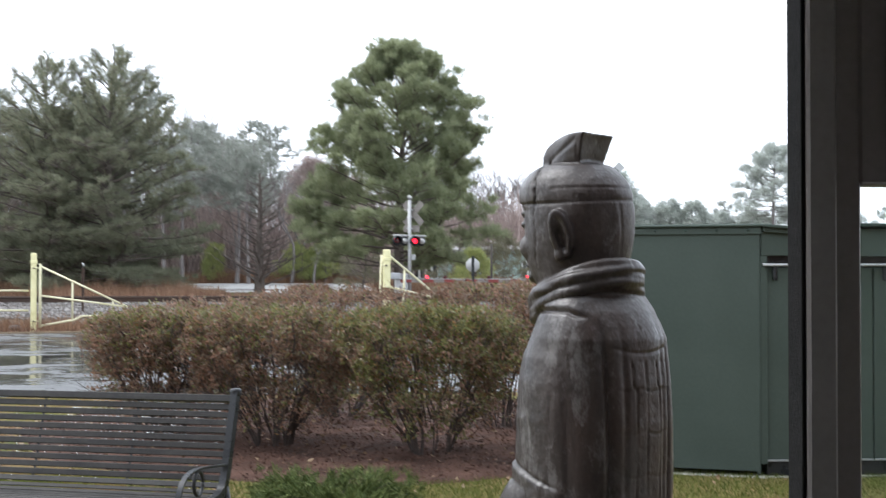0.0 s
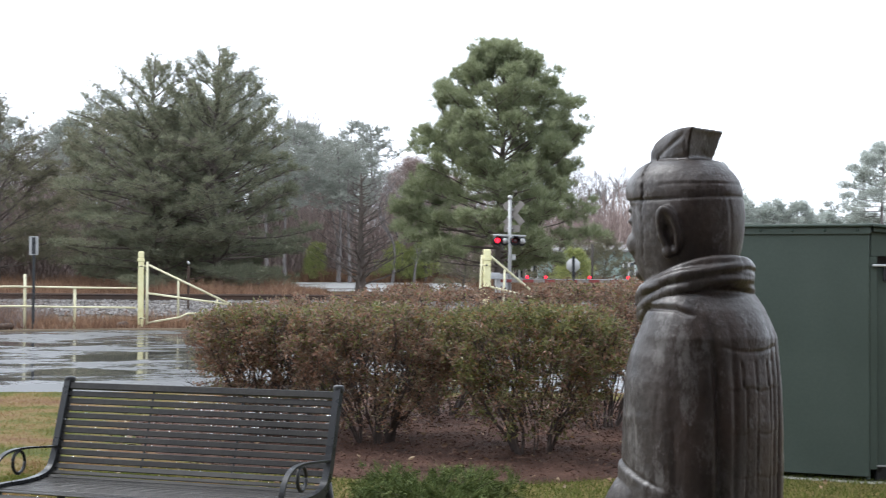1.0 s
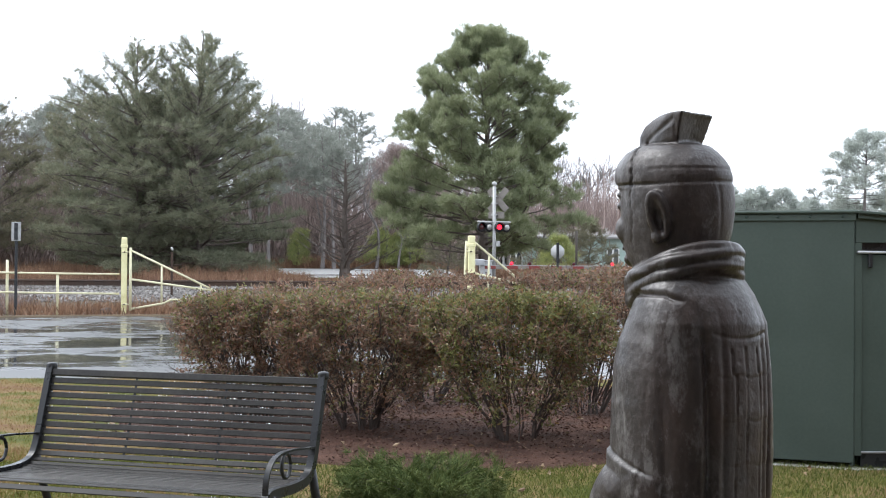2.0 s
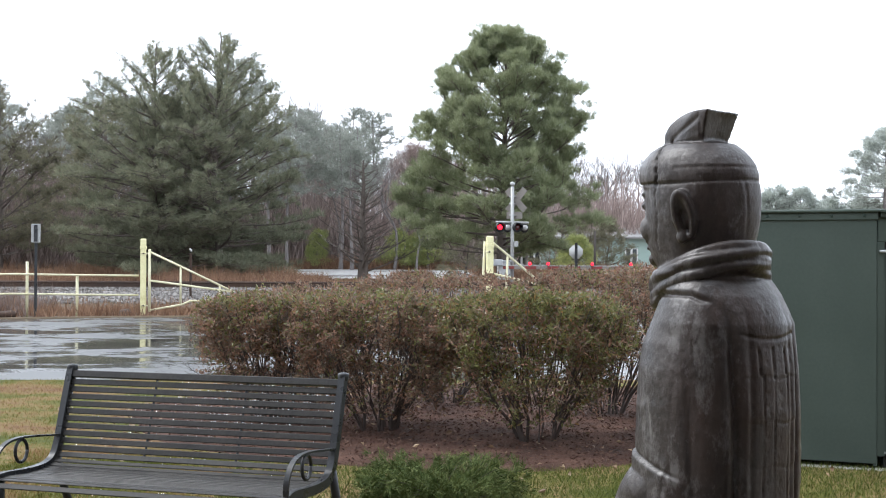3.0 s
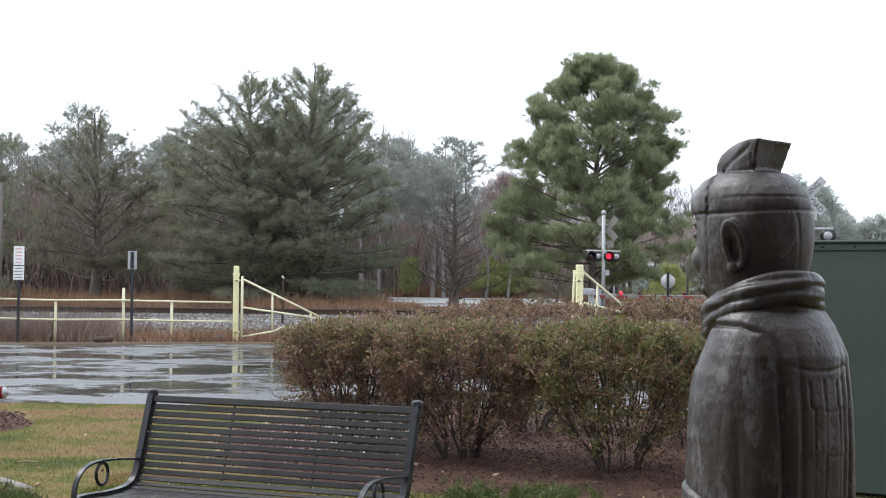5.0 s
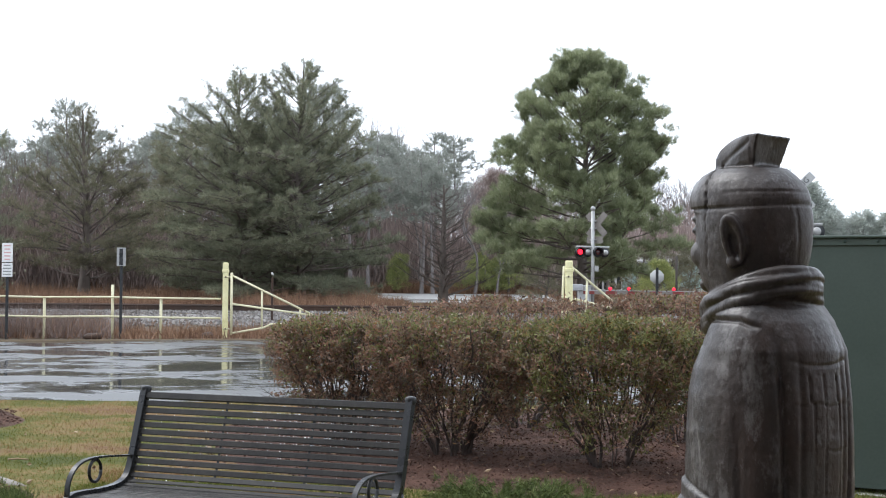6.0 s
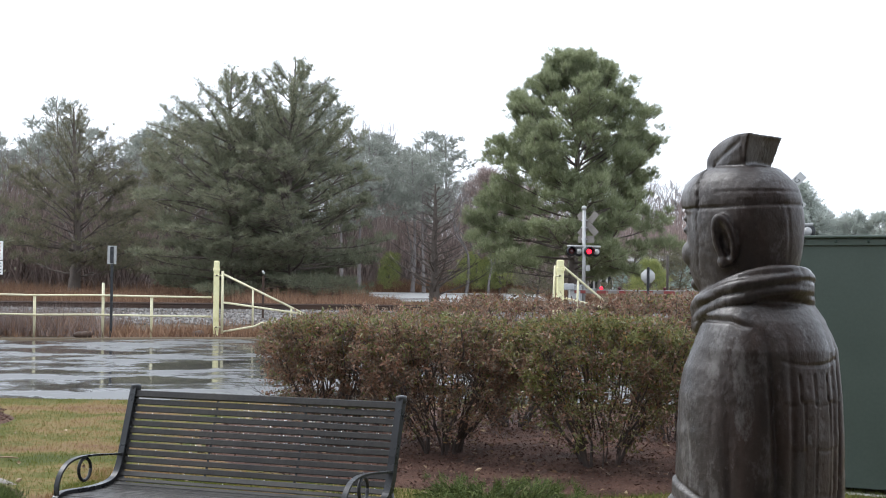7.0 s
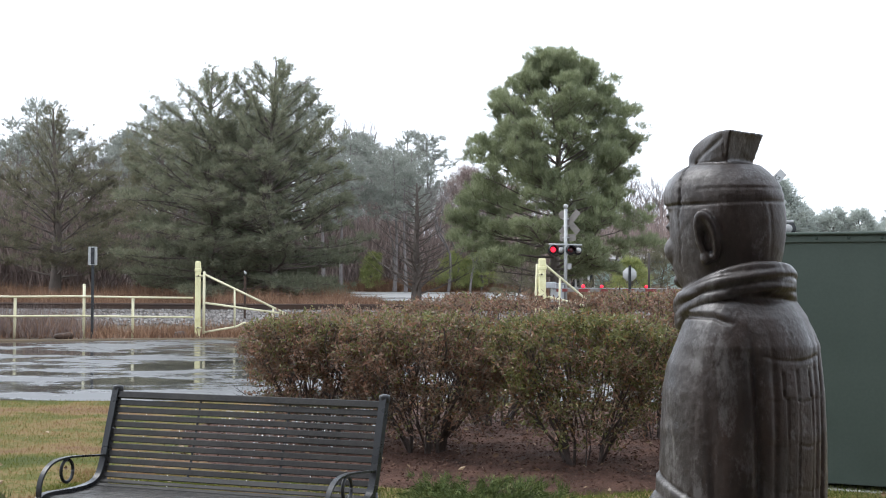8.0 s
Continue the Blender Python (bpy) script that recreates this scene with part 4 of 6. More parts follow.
# ---- fire hydrant ----
def hydrant():
    root = thing("fire_hydrant", pose(-4.115, 11.8, -0.03, 0, 0, 8), "bright red cast-iron fire hydrant on the lawn", "hydrant")
    part("barrel", Geo().lathe([(0.088, 0), (0.088, 0.02), (0.080, 0.025), (0.077, 0.28), (0.075, 0.49), (0.083, 0.50), (0.083, 0.535), (0.078, 0.54)], 24), M_HYDRANT, root)
    part("bonnet", Geo().lathe([(0.074, 0.535), (0.074, 0.58), (0.073, 0.775), (0.066, 0.810), (0.048, 0.832), (0.024, 0.842), (0.010, 0.844)], 24), M_HYDRANT, root)
    part("hood", Geo().lathe([(0.058, 0.50), (0.060, 0.56), (0.060, 0.80), (0.052, 0.838), (0.032, 0.860), (0.010, 0.868)], 18, pose(-0.030, 0.012, 0)), M_HYDRANT, root, "tall rounded side hood")
    part("badge", Geo().box((0.050, -0.070, 0.665), (0.075, 0.020, 0.050), pose(0, 0, 0, 0, 0, 34), 0.006), M_RUST, root, "dark cast badge")
    nozzle = part("pumper_nozzle", Geo().lathe([(0.050, 0.05), (0.050, 0.10), (0.056, 0.104), (0.056, 0.120)], 20, pose(0, 0, 0.52, 0, 90, 0)), M_HYDRANT, root)
    part("cap", Geo().lathe([(0.050, 0.119), (0.052, 0.124), (0.050, 0.148), (0.020, 0.152), (0.018, 0.170), (0.012, 0.172)], 8, pose(0, 0, 0.52, 0, 90, 0)), M_STEEL, nozzle, "dull grey steel cap")
    hose = part("hose_nozzle", Geo().lathe([(0.036, 0.05), (0.036, 0.088), (0.042, 0.092), (0.042, 0.104)], 18, pose(0, 0, 0.515, 0, -90, 0)), M_HYDRANT, root)
    part("cap", Geo().lathe([(0.036, 0.103), (0.038, 0.108), (0.036, 0.130), (0.014, 0.134), (0.012, 0.148), (0.008, 0.149)], 8, pose(0, 0, 0.515, 0, -90, 0)), M_STEEL, hose, "bright steel cap")
    part("rod", Geo().tube([(0.085, -0.050, 0.50), (0.082, -0.056, 0.34), (0.060, -0.072, 0.18), (0.035, -0.090, 0.02)], [0.010, 0.011, 0.012, 0.009], 8), M_STEEL, root, "thin grey steel rod leaning on the barrel")
    for k in range(8):
        a = math.pi * k / 4
        part("bolt", Geo().lathe([(0.010, 0), (0.010, 0.012)], 6, pose(0.076 * math.cos(a), 0.076 * math.sin(a), 0.021)), M_HYDRANT, root)


hydrant()


# ---- yellow gates, rail fence, signs ----
def gate_post(root, x, y, w, hinge, h=2.03):
    """A square post with a weathered cap; hinge: how far the pins reach to the gate's stile."""
    p = part("post", Geo().box((x, y, h / 2 - 0.05), (w, w, h + 0.1), pose(0, 0, 0, 0, 0, 6), 0.012), M_YELLOW, root)
    part("cap", Geo().box((x, y, h + 0.005), (w * 0.8, w * 0.8, 0.02), pose(0, 0, 0, 0, 0, 6), 0.008), M_YELLOW, p)
    part("collar", Geo().box((x, y, h - 0.22), (w + 0.03, w + 0.03, 0.09), pose(0, 0, 0, 0, 0, 6), 0.012), M_YELLOW, p)
    for z in (0.27, h - 0.38):
        part("hinge_pin", Geo().tube([(x - hinge * 0.2, y - w / 2 - 0.012, z), (x + hinge, y - w / 2 - 0.012, z)], 0.020, 8), M_PALE, p)
        part("hinge_bolt", Geo().lathe([(0.022, 0.0), (0.022, 0.014), (0.012, 0.018)], 8, pose(x + hinge * 0.15, y - w / 2 - 0.030, z, 90)), M_RUST, p, "rusty bolt head")
    return p


def gates():
    a = thing("gate", pose(-6.16, 34.8, 0) @ Matrix.Scale(0.97, 4), "pale yellow pipe swing gate hung on a square post", "gate", "yellow gates")
    gate_post(a, -0.01, 0, 0.145, 0.17)
    part("stile", Geo().tube([(0.172, -0.1, 0.10), (0.172, -0.1, 1.77)], 0.036, 8), M_PALE, a)
    part("top_bar", Geo().tube([(0.17, -0.1, 1.70), (2.40, -0.1, 0.635)], 0.029, 8), M_PALE, a)
    part("middle_bar", Geo().tube([(0.17, -0.1, 0.935), (2.38, -0.1, 0.64)], 0.029, 8), M_PALE, a)
    part("bottom_bar", Geo().tube([(0.17, -0.1, 0.145), (0.98, -0.1, 0.29), (1.06, -0.1, 0.315), (1.24, -0.1, 0.395), (1.32, -0.1, 0.40), (2.02, -0.1, 0.41)], 0.029, 8), M_PALE, a)
    part("strut", Geo().tube([(0.99, -0.1, 0.29), (0.99, -0.1, 1.31)], 0.027, 8), M_PALE, a)
    part("strut", Geo().tube([(2.02, -0.1, 0.41), (2.02, -0.1, 0.81)], 0.027, 8), M_PALE, a)
    b = thing("gate", pose(2.60, 33.1, 0), "pale yellow pipe swing gate swung open beside its post", "gate", "yellow gates")
    gate_post(b, 0.03, 0, 0.165, -0.13, 2.05)
    part("stile", Geo().tube([(-0.16, 0.1, 0.1), (-0.125, 0.1, 0.98), (-0.085, 0.1, 1.93)], 0.034, 8), M_PALE, b)
    part("top_bar", Geo().tube([(0.05, 0.1, 1.95), (0.13, 0.1, 1.889), (1.40, 0.1, 0.83)], 0.030, 8), M_PALE, b)
    part("middle_bar", Geo().tube([(0.05, 0.1, 1.15), (1.39, 0.1, 0.83)], 0.029, 8), M_PALE, b)
    part("bottom_bar", Geo().tube([(0.05, 0.1, 0.32), (0.44, 0.1, 0.42), (0.60, 0.1, 0.50), (1.10, 0.1, 0.52)], 0.029, 8), M_PALE, b)
    part("strut", Geo().tube([(0.44, 0.1, 0.42), (0.485, 0.1, 1.59)], 0.028, 8), M_PALE, b)


gates()


def fence():
    root = thing("rail_fence", pose(-6.30, 34.85, 0), "pale yellow two-rail pipe fence in dead grass", "fence")
    ex, ey = -6.9, -0.8

    def at(f, z):
        return (ex * f, ey * f, z)

    for z in (1.05, 0.55):
        part("rail", Geo().tube([at(0.0, z - 0.02), at(0.22, z - 0.01), at(0.43, z + 0.01), at(0.65, z - 0.005), at(0.865, z + 0.02)], 0.027, 8), M_PALE, root)
    for f, h in ((0.222, 1.06), (0.400, 1.38), (0.648, 1.06)):
        x, y, _ = at(f, 0)
        part("post", Geo().tube([(x, y + 0.05, -0.05), (x, y + 0.05, h)], 0.036, 8), M_PALE, root)


fence()


def rock(x, y, size, seed):
    g = Geo()
    ball(g, (0, 0, 0), size, None, 12)
    g.v = [tuple(Vector(p) * (1 + 0.35 * noise.noise(Vector(p) * 6 + Vector((seed, 0, 0))))) for p in g.v]
    ob = part("rock", g, M_RUST)
    ob.matrix_basis = pose(x, y, size[2] * 0.55)
    tagged(ob, "dark rounded stone in the dead grass by the fence", "stone", "fence stones")


rock(-6.55, 34.55, (0.17, 0.12, 0.12), 3)
rock(-9.45, 34.15, (0.26, 0.14, 0.10), 8)


def post_sign(x, y, top, w, h, label, back):
    root = thing("sign_post", pose(x, y, 0, 0, 0, 4), label, "sign", "parking signs")
    part("post", Geo().box((0, 0.03, top / 2 - 0.05), (0.07, 0.035, top + 0.08), None, 0.004), M_BLACK, root)
    if back:
        part("plate", Geo().box((0, 0, top - h / 2), (w, 0.012, h), None, 0.003), M_ALU, root, "bare aluminium back")
        part("channel", Geo().box((0, -0.02, top - h / 2), (0.09, 0.025, h * 0.9), None, 0.003), M_BLACK, root)
        return
    rng = random.Random(4)
    for z0, tall, lines, ink in ((top, h * 0.56, 5, M_FADED_RED), (top - h * 0.59, h * 0.41, 4, M_GREY_INK)):
        plate = part("plate", Geo().box((0, 0, z0 - tall / 2), (w, 0.012, tall), None, 0.003), M_WHITE, root, "white plate with small unreadable lines")
        for k in range(lines):
            part("text_bar", Geo().box((0, -0.009, z0 - tall * (k + 0.75) / (lines + 0.5)), (w * rng.uniform(0.5, 0.82), 0.004, tall / lines * 0.34)), ink, plate)


post_sign(-11.62, 34.0, 2.42, 0.27, 0.86, "white narrow parking sign on a dark post", False)
post_sign(-8.75, 34.2, 2.33, 0.23, 0.47, "narrow sign seen from its bare metal back", True)


def utility_pole():
    root = thing("utility_pole", pose(-12.35, 34.6, 0), "slim weathered dark timber pole by the fence", "pole")
    part("shaft", Geo().tube([(0, 0, -0.1), (0.02, 0, 2), (0.03, 0, 4.1)], [0.05, 0.048, 0.045], 10), M_BARK, root)


utility_pole()


# ---- railway ----
def railway():
    root = thing("railway_track", pose(0, 44, 0.5), "single railway track on pale stone ballast", "railway", kind="structure")
    for y in (-0.72, 0.72):
        g = Geo()
        g.box((0, y, 0.075), (160, 0.14, 0.02), None, 0.004)
        g.box((0, y, 0.14), (160, 0.025, 0.12))
        g.box((0, y, 0.215), (160, 0.07, 0.045), None, 0.01)
        part("rail", g, M_RUST, root)
    tie = None
    for k in range(90):
        x = -26 + k * 0.55
        if tie is None:
            tie = part("tie", Geo().box((0, 0, 0), (0.23, 2.6, 0.17), None, 0.012), M_TIE, root)
            tie.location = (x, 0, -0.02)
        else:
            o = new("tie", tie.data)
            o.parent, o.location = root, (x, random.uniform(-0.03, 0.03), -0.02 + random.uniform(-0.01, 0.01))
    rng = np.random.default_rng(8)
    n = 26000
    x, y = rng.uniform(-22, 14, n), rng.uniform(39.2, 46.5, n)
    z = np.array([land(a, b) for a, b in zip(x, y)]) + 0.01 + 0.02 * rng.random(n)
    c = np.stack([x, y - 44, z - 0.5], 1)
    base = np.array([(1, 0, 0), (-1, 0, 0), (0, 1, 0), (0, -1, 0), (0, 0, 1), (0, 0, -1)], float)
    size = rng.uniform(0.02, 0.055, (n, 1, 1))
    verts = (base[None] * rng.uniform(0.6, 1.3, (n, 6, 1)) + 0.25 * rng.normal(size=(n, 6, 3))) * size + c[:, None]
    tri = np.array([(0, 2, 4), (2, 1, 4), (1, 3, 4), (3, 0, 4), (2, 0, 5), (1, 2, 5), (3, 1, 5), (0, 3, 5)])
    faces = (np.arange(n)[:, None, None] * 6 + tri[None]).reshape(-1, 3)
    tagged(part("ballast", raw_mesh("ballast", verts.reshape(-1, 3), faces, M_BALLAST), M_BALLAST, root, "pale grey crushed stone"), kind="stuff")


railway()


# ---- crossing signals ----
FLASHERS = []


def flasher(root, m, which):
    """A lamp head with a hood, a round shield and an added lens drum, which turns between its lit and its dark side to
    blink.
    """
    head_m = m
    g = Geo().lathe([(0.175, -0.012), (0.175, 0.0), (0.12, 0.006), (0.12, 0.012)], 24, head_m @ pose(0, 0, 0, 90))
    shield = part("shield", g, M_BLACK, root)
    part("housing", Geo().lathe([(0.098, 0.012), (0.095, 0.09), (0.070, 0.14), (0.025, 0.16)], 18, head_m @ pose(0, 0, 0, -90)), M_ALU, shield, "silver domed housing")
    hood = Geo()
    for k in range(12):
        a0, a1 = math.pi * (k - 1) / 10, math.pi * k / 10
        p = [head_m @ Vector((0.155 * math.cos(a), y, 0.155 * math.sin(a))) for a, y in ((a0, 0), (a1, 0), (a1, -0.24), (a0, -0.24))]
        q = [head_m @ Vector((0.147 * math.cos(a), y, 0.147 * math.sin(a))) for a, y in ((a0, 0), (a1, 0), (a1, -0.24), (a0, -0.24))]
        hood.add(p + q, [(0, 1, 2, 3), (7, 6, 5, 4), (0, 4, 5, 1), (3, 2, 6, 7)], 0, True)
    part("hood", hood, M_BLACK, shield)
    drum = Geo()
    drum.lathe([(0.090, 0.001), (0.084, 0.010), (0.05, 0.018), (0.012, 0.022)], 24, pose(0, 0, 0, 90), 0)
    drum.lathe([(0.090, 0.001), (0.084, 0.010), (0.05, 0.018), (0.012, 0.022)], 24, pose(0, 0, 0, -90), 1)
    lens = part("lens", drum, [M_RED_LIT, M_RED_DARK], root, "red glass lens")
    lens.matrix_basis = head_m @ pose(0, -0.03, 0, 0, 0, 180)
    if which is not None:
        FLASHERS.append((lens, head_m @ pose(0, -0.03, 0), which))


def far_signal():
    root = thing("crossing_signal", pose(4.46, 46.2, 0.5), "grey railway crossing signal mast with crossbuck and red lamps", "crossing signal", "crossing signals")
    part("mast", Geo().tube([(0, 0, 0), (0, 0, 3.54)], 0.062, 12), M_ALU, root)
    part("base", Geo().box((0, 0, 0.06), (0.5, 0.5, 0.14), None, 0.02), M_CONCRETE, root)
    bell = part("bell", Geo().lathe([(0.04, 3.53), (0.05, 3.57), (0.085, 3.60), (0.09, 3.64), (0.065, 3.69), (0.02, 3.71)], 18), M_ALU, root, "silver bell")
    # the crossbuck hangs on the mast's far side, its bare back to the viewer
    turn = pose(0, 0, 0, 0, 0, -30)
    for tilt, y in ((47, 0.13), (-49, 0.16)):
        m = turn @ pose(0.08, y, 3.08, 0, tilt, 0)
        part("blade", Geo().box(m.translation, (1.0, 0.016, 0.225), m.to_3x3().to_4x4(), 0.004), M_DULL, root, "bare back of a crossbuck blade")
    m = turn @ pose(0.02, 0.13, 2.545)
    part("track_plate", Geo().box(m.translation, (0.60, 0.016, 0.24), m.to_3x3().to_4x4(), 0.004), M_DULL, root)
    for z in (2.55, 2.95, 3.20):
        part("clamp", Geo().box((0.02, 0.06, z), (0.20, 0.16, 0.045), turn, 0.006), M_ALU, root)
    arm = pose(0, 0, 0, 0, 0, 26)
    a0, a1 = arm @ Vector((-0.66, 0, 2.30)), arm @ Vector((0.66, 0, 2.30))
    part("crossarm", Geo().tube([a0, a1], 0.035, 10), M_ALU, root)
    for k, (x, rear) in enumerate(((-0.60, -0.12), (0.11, 0.58))):
        flasher(root, pose(0, 0, 2.12) @ arm @ pose(x, -0.16, 0, 0, 0, -20), k)
        flasher(root, pose(0, 0, 2.12) @ arm @ pose(rear, 0.16, 0, 0, 0, 180), k)
    case = part("gate_machine", Geo().box((-0.30, -0.1, 0.62), (0.42, 0.5, 0.62), None, 0.03), M_ALU, root, "grey gate machine case")
    part("case_lid", Geo().box((-0.30, -0.1, 0.95), (0.46, 0.54, 0.05), None, 0.015), M_STEEL, case)
    part("counterweight", Geo().box((-0.62, -0.45, 0.90), (0.5, 0.10, 0.22), None, 0.02), M_STEEL, root)
    part("small_box", Geo().box((0.13, 0, 1.55), (0.14, 0.14, 0.2), None, 0.01), M_ALU, root)

    gate_arm(root)


def gate_arm(signal):
    root = part("gate_arm", Geo().box((2.5, 0, 0.006), (6.2, 0.05, 0.022), None, 0.004), M_STEEL, signal, "lowered red and white striped gate arm")
    root.location = (0.16, -0.35, 0.79)
    x, k = -0.51, 0
    while x < 5.5:
        ln = 0.382
        part("stripe", Geo().box((x + ln / 2, 0, -0.061), (ln, 0.04, 0.108), None, 0.006), M_DULL if k % 2 else M_RED_STRIPE, root)
        x += ln
        k += 1
    part("bracket", Geo().box((-0.36, -0.03, -0.20), (0.10, 0.06, 0.36), None, 0.01), M_STEEL, root)
    for n, x in enumerate((0.41, 1.04, 2.57, 3.92)):
        part("lamp_base", Geo().lathe([(0.045, 0.0), (0.050, 0.02), (0.050, 0.09), (0.03, 0.11)], 14, pose(x, 0, 0.016)), M_RED_DARK, root)
        if n in (0, 3):
            part("lamp_lens", Geo().lathe([(0.055, -0.02), (0.056, 0.0), (0.042, 0.016), (0.016, 0.025)], 16, pose(x, -0.052, 0.075, 90)), M_RED_LIT, root, "lit red lens")
        else:
            drum = Geo()
            drum.lathe([(0.052, 0.001), (0.047, 0.013), (0.016, 0.022)], 16, pose(0, 0, 0, 90), 0)
            drum.lathe([(0.052, 0.001), (0.047, 0.013), (0.016, 0.022)], 16, pose(0, 0, 0, -90), 1)
            lens = part("lamp_lens", drum, [M_RED_LIT, M_RED_DARK], root, "red lens")
            FLASHERS.append((lens, pose(x, -0.085, 0.075), 0))


far_signal()


def lettering(text, size, m, parent):
    cu = bpy.data.curves.new("lettering", "FONT")
    cu.body, cu.size, cu.align_x, cu.align_y, cu.extrude = text, size, "CENTER", "CENTER", 0.002
    tmp = bpy.data.objects.new("lettering", cu)
    scene.collection.objects.link(tmp)
    me = bpy.data.meshes.new_from_object(tmp.evaluated_get(bpy.context.evaluated_depsgraph_get()))
    bpy.data.objects.remove(tmp)
    me.materials.clear()
    me.materials.append(M_LETTER)
    ob = part("lettering", me, M_LETTER, parent)
    ob.matrix_basis = m
    return ob


def near_signal():
    root = thing("crossing_signal", pose(7.40, 30.0, 0.0, 0, 0, -8), "railway crossing signal facing the road with lettered white crossbuck", "crossing signal", "crossing signals")
    part("mast", Geo().tube([(0, 0, 0), (0, 0, 3.72)], 0.065, 12), M_ALU, root)
    for tilt, words in ((45, "RAIL    ROAD"), (-45, "CROSSING")):
        y = -0.09 if tilt > 0 else -0.115
        m = pose(0, y, 3.58, 0, tilt, 0)
        blade = part("blade", Geo().box(m.translation, (1.06, 0.012, 0.20), m.to_3x3().to_4x4(), 0.004), M_OLD_WHITE, root, "white blade with black letters")
        lettering(words, 0.165, m @ pose(0, -0.009, 0, 90, 0, 0), blade)
    sub = part("plate", Geo().box((0.0, -0.09, 3.13), (0.46, 0.012, 0.20), None, 0.004), M_OLD_WHITE, root, "white plate with black letters")
    lettering("TRACKS", 0.10, pose(0, -0.099, 3.13, 90), sub)
    part("crossarm", Geo().tube([(-0.6, 0, 2.85), (0.6, 0, 2.85)], 0.03, 10), M_ALU, root)
    for x in (-0.38, 0.50):
        flasher(root, pose(x, 0.18, 2.70, 0, 0, 172), None)
    part("case", Geo().box((0, 0, 0.75), (0.4, 0.45, 0.8), None, 0.03), M_ALU, root)


near_signal()


def round_sign():
    root = thing("stop_sign", pose(6.13, 42.4, 0.5), "octagonal road sign seen from its pale bare back", "sign")
    m = pose(0, 0, 1.255, 90)
    part("plate", Geo().lathe([(0.235, 0.0), (0.235, 0.012)], 8, m @ pose(0, 0, 0, 0, 0, 22.5)), M_OLD_WHITE, root)
    part("post", Geo().box((0.0, -0.035, 0.76), (0.085, 0.04, 1.56), None, 0.004), M_BLACK, root)


round_sign()


def thin_pole(x, y, h, label):
    root = thing("marker_pole", pose(x, y, land(x, y)), label, "pole")
    part("shaft", Geo().tube([(0, 0, -0.05), (0, 0, h)], [0.05, 0.045], 8), M_TIE, root)


thin_pole(7.95, 50.0, 2.2, "slim dark pole beside the crossing")


def mile_marker():
    root = thing("track_marker", pose(-5.77, 40.4, land(0, 40.4)), "rusty track marker with a small white head", "marker")
    part("post", Geo().box((0, 0, 0.61), (0.07, 0.05, 1.42), None, 0.01), M_RUST, root)
    part("head", Geo().lathe([(0.02, -0.06), (0.036, -0.03), (0.032, 0.03), (0.012, 0.06)], 12, pose(0, 0, 1.42, 0, -28, 0)), M_OLD_WHITE, root)


mile_marker()


def house():
    gz = land(0, 84) - 0.2
    root = thing("house", pose(13.2, 84, gz, 0, 0, -5), "single-storey pale green house with a grey roof and white windows", "house")
    part("wall", Geo().box((0, 3, 1.0), (10.4, 6, 2.3), None, 0.02), M_SIDING, root)
    g = Geo()
    g.add([(-5.6, -0.5, 2.2), (5.6, -0.5, 2.2), (5.6, 3, 2.85), (-5.6, 3, 2.85), (-5.6, 6.5, 2.2), (5.6, 6.5, 2.2), (-5.6, -0.5, 2.08), (5.6, -0.5, 2.08), (5.6, 6.5, 2.08), (-5.6, 6.5, 2.08)],
          [(0, 1, 2, 3), (3, 2, 5, 4), (0, 3, 4), (1, 5, 2), (0, 6, 7, 1), (4, 5, 8, 9), (6, 9, 8, 7), (0, 4, 9, 6), (1, 7, 8, 5)])
    part("roof", g, M_SHINGLE, root)
    for x, w, n in ((-4.05, 1.6, 4), (2.50, 0.80, 2), (4.3, 0.80, 2)):
        win = part("window", Geo().box((x, -0.02, 0.92), (w, 0.06, 1.10), None, 0.01), M_WHITE, root, "white framed window")
        for k in range(n):
            part("pane", Geo().box((x - w / 2 + w * (k + 0.5) / n, -0.055, 0.92), (w / n - 0.14, 0.02, 0.98)), M_DARK_PANE, win)


house()


# ---- trees ----
def tree_limb(g, rng, start, az, elev, length, radius, curve, sides=5, steps=5):
    """A bent limb; returns its points."""
    p, pts = Vector(start), [Vector(start)]
    e = elev
    for i in range(steps):
        e += curve / steps + rng.normal() * 0.06
        az += rng.normal() * 0.08
        p = p + Vector((math.cos(az) * math.cos(e), math.sin(az) * math.cos(e), math.sin(e))) * (length / steps)
        pts.append(p.copy())
    g.tube(pts, [radius * (1 - 0.85 * i / steps) for i in range(steps + 1)], sides, caps=False)
    return pts


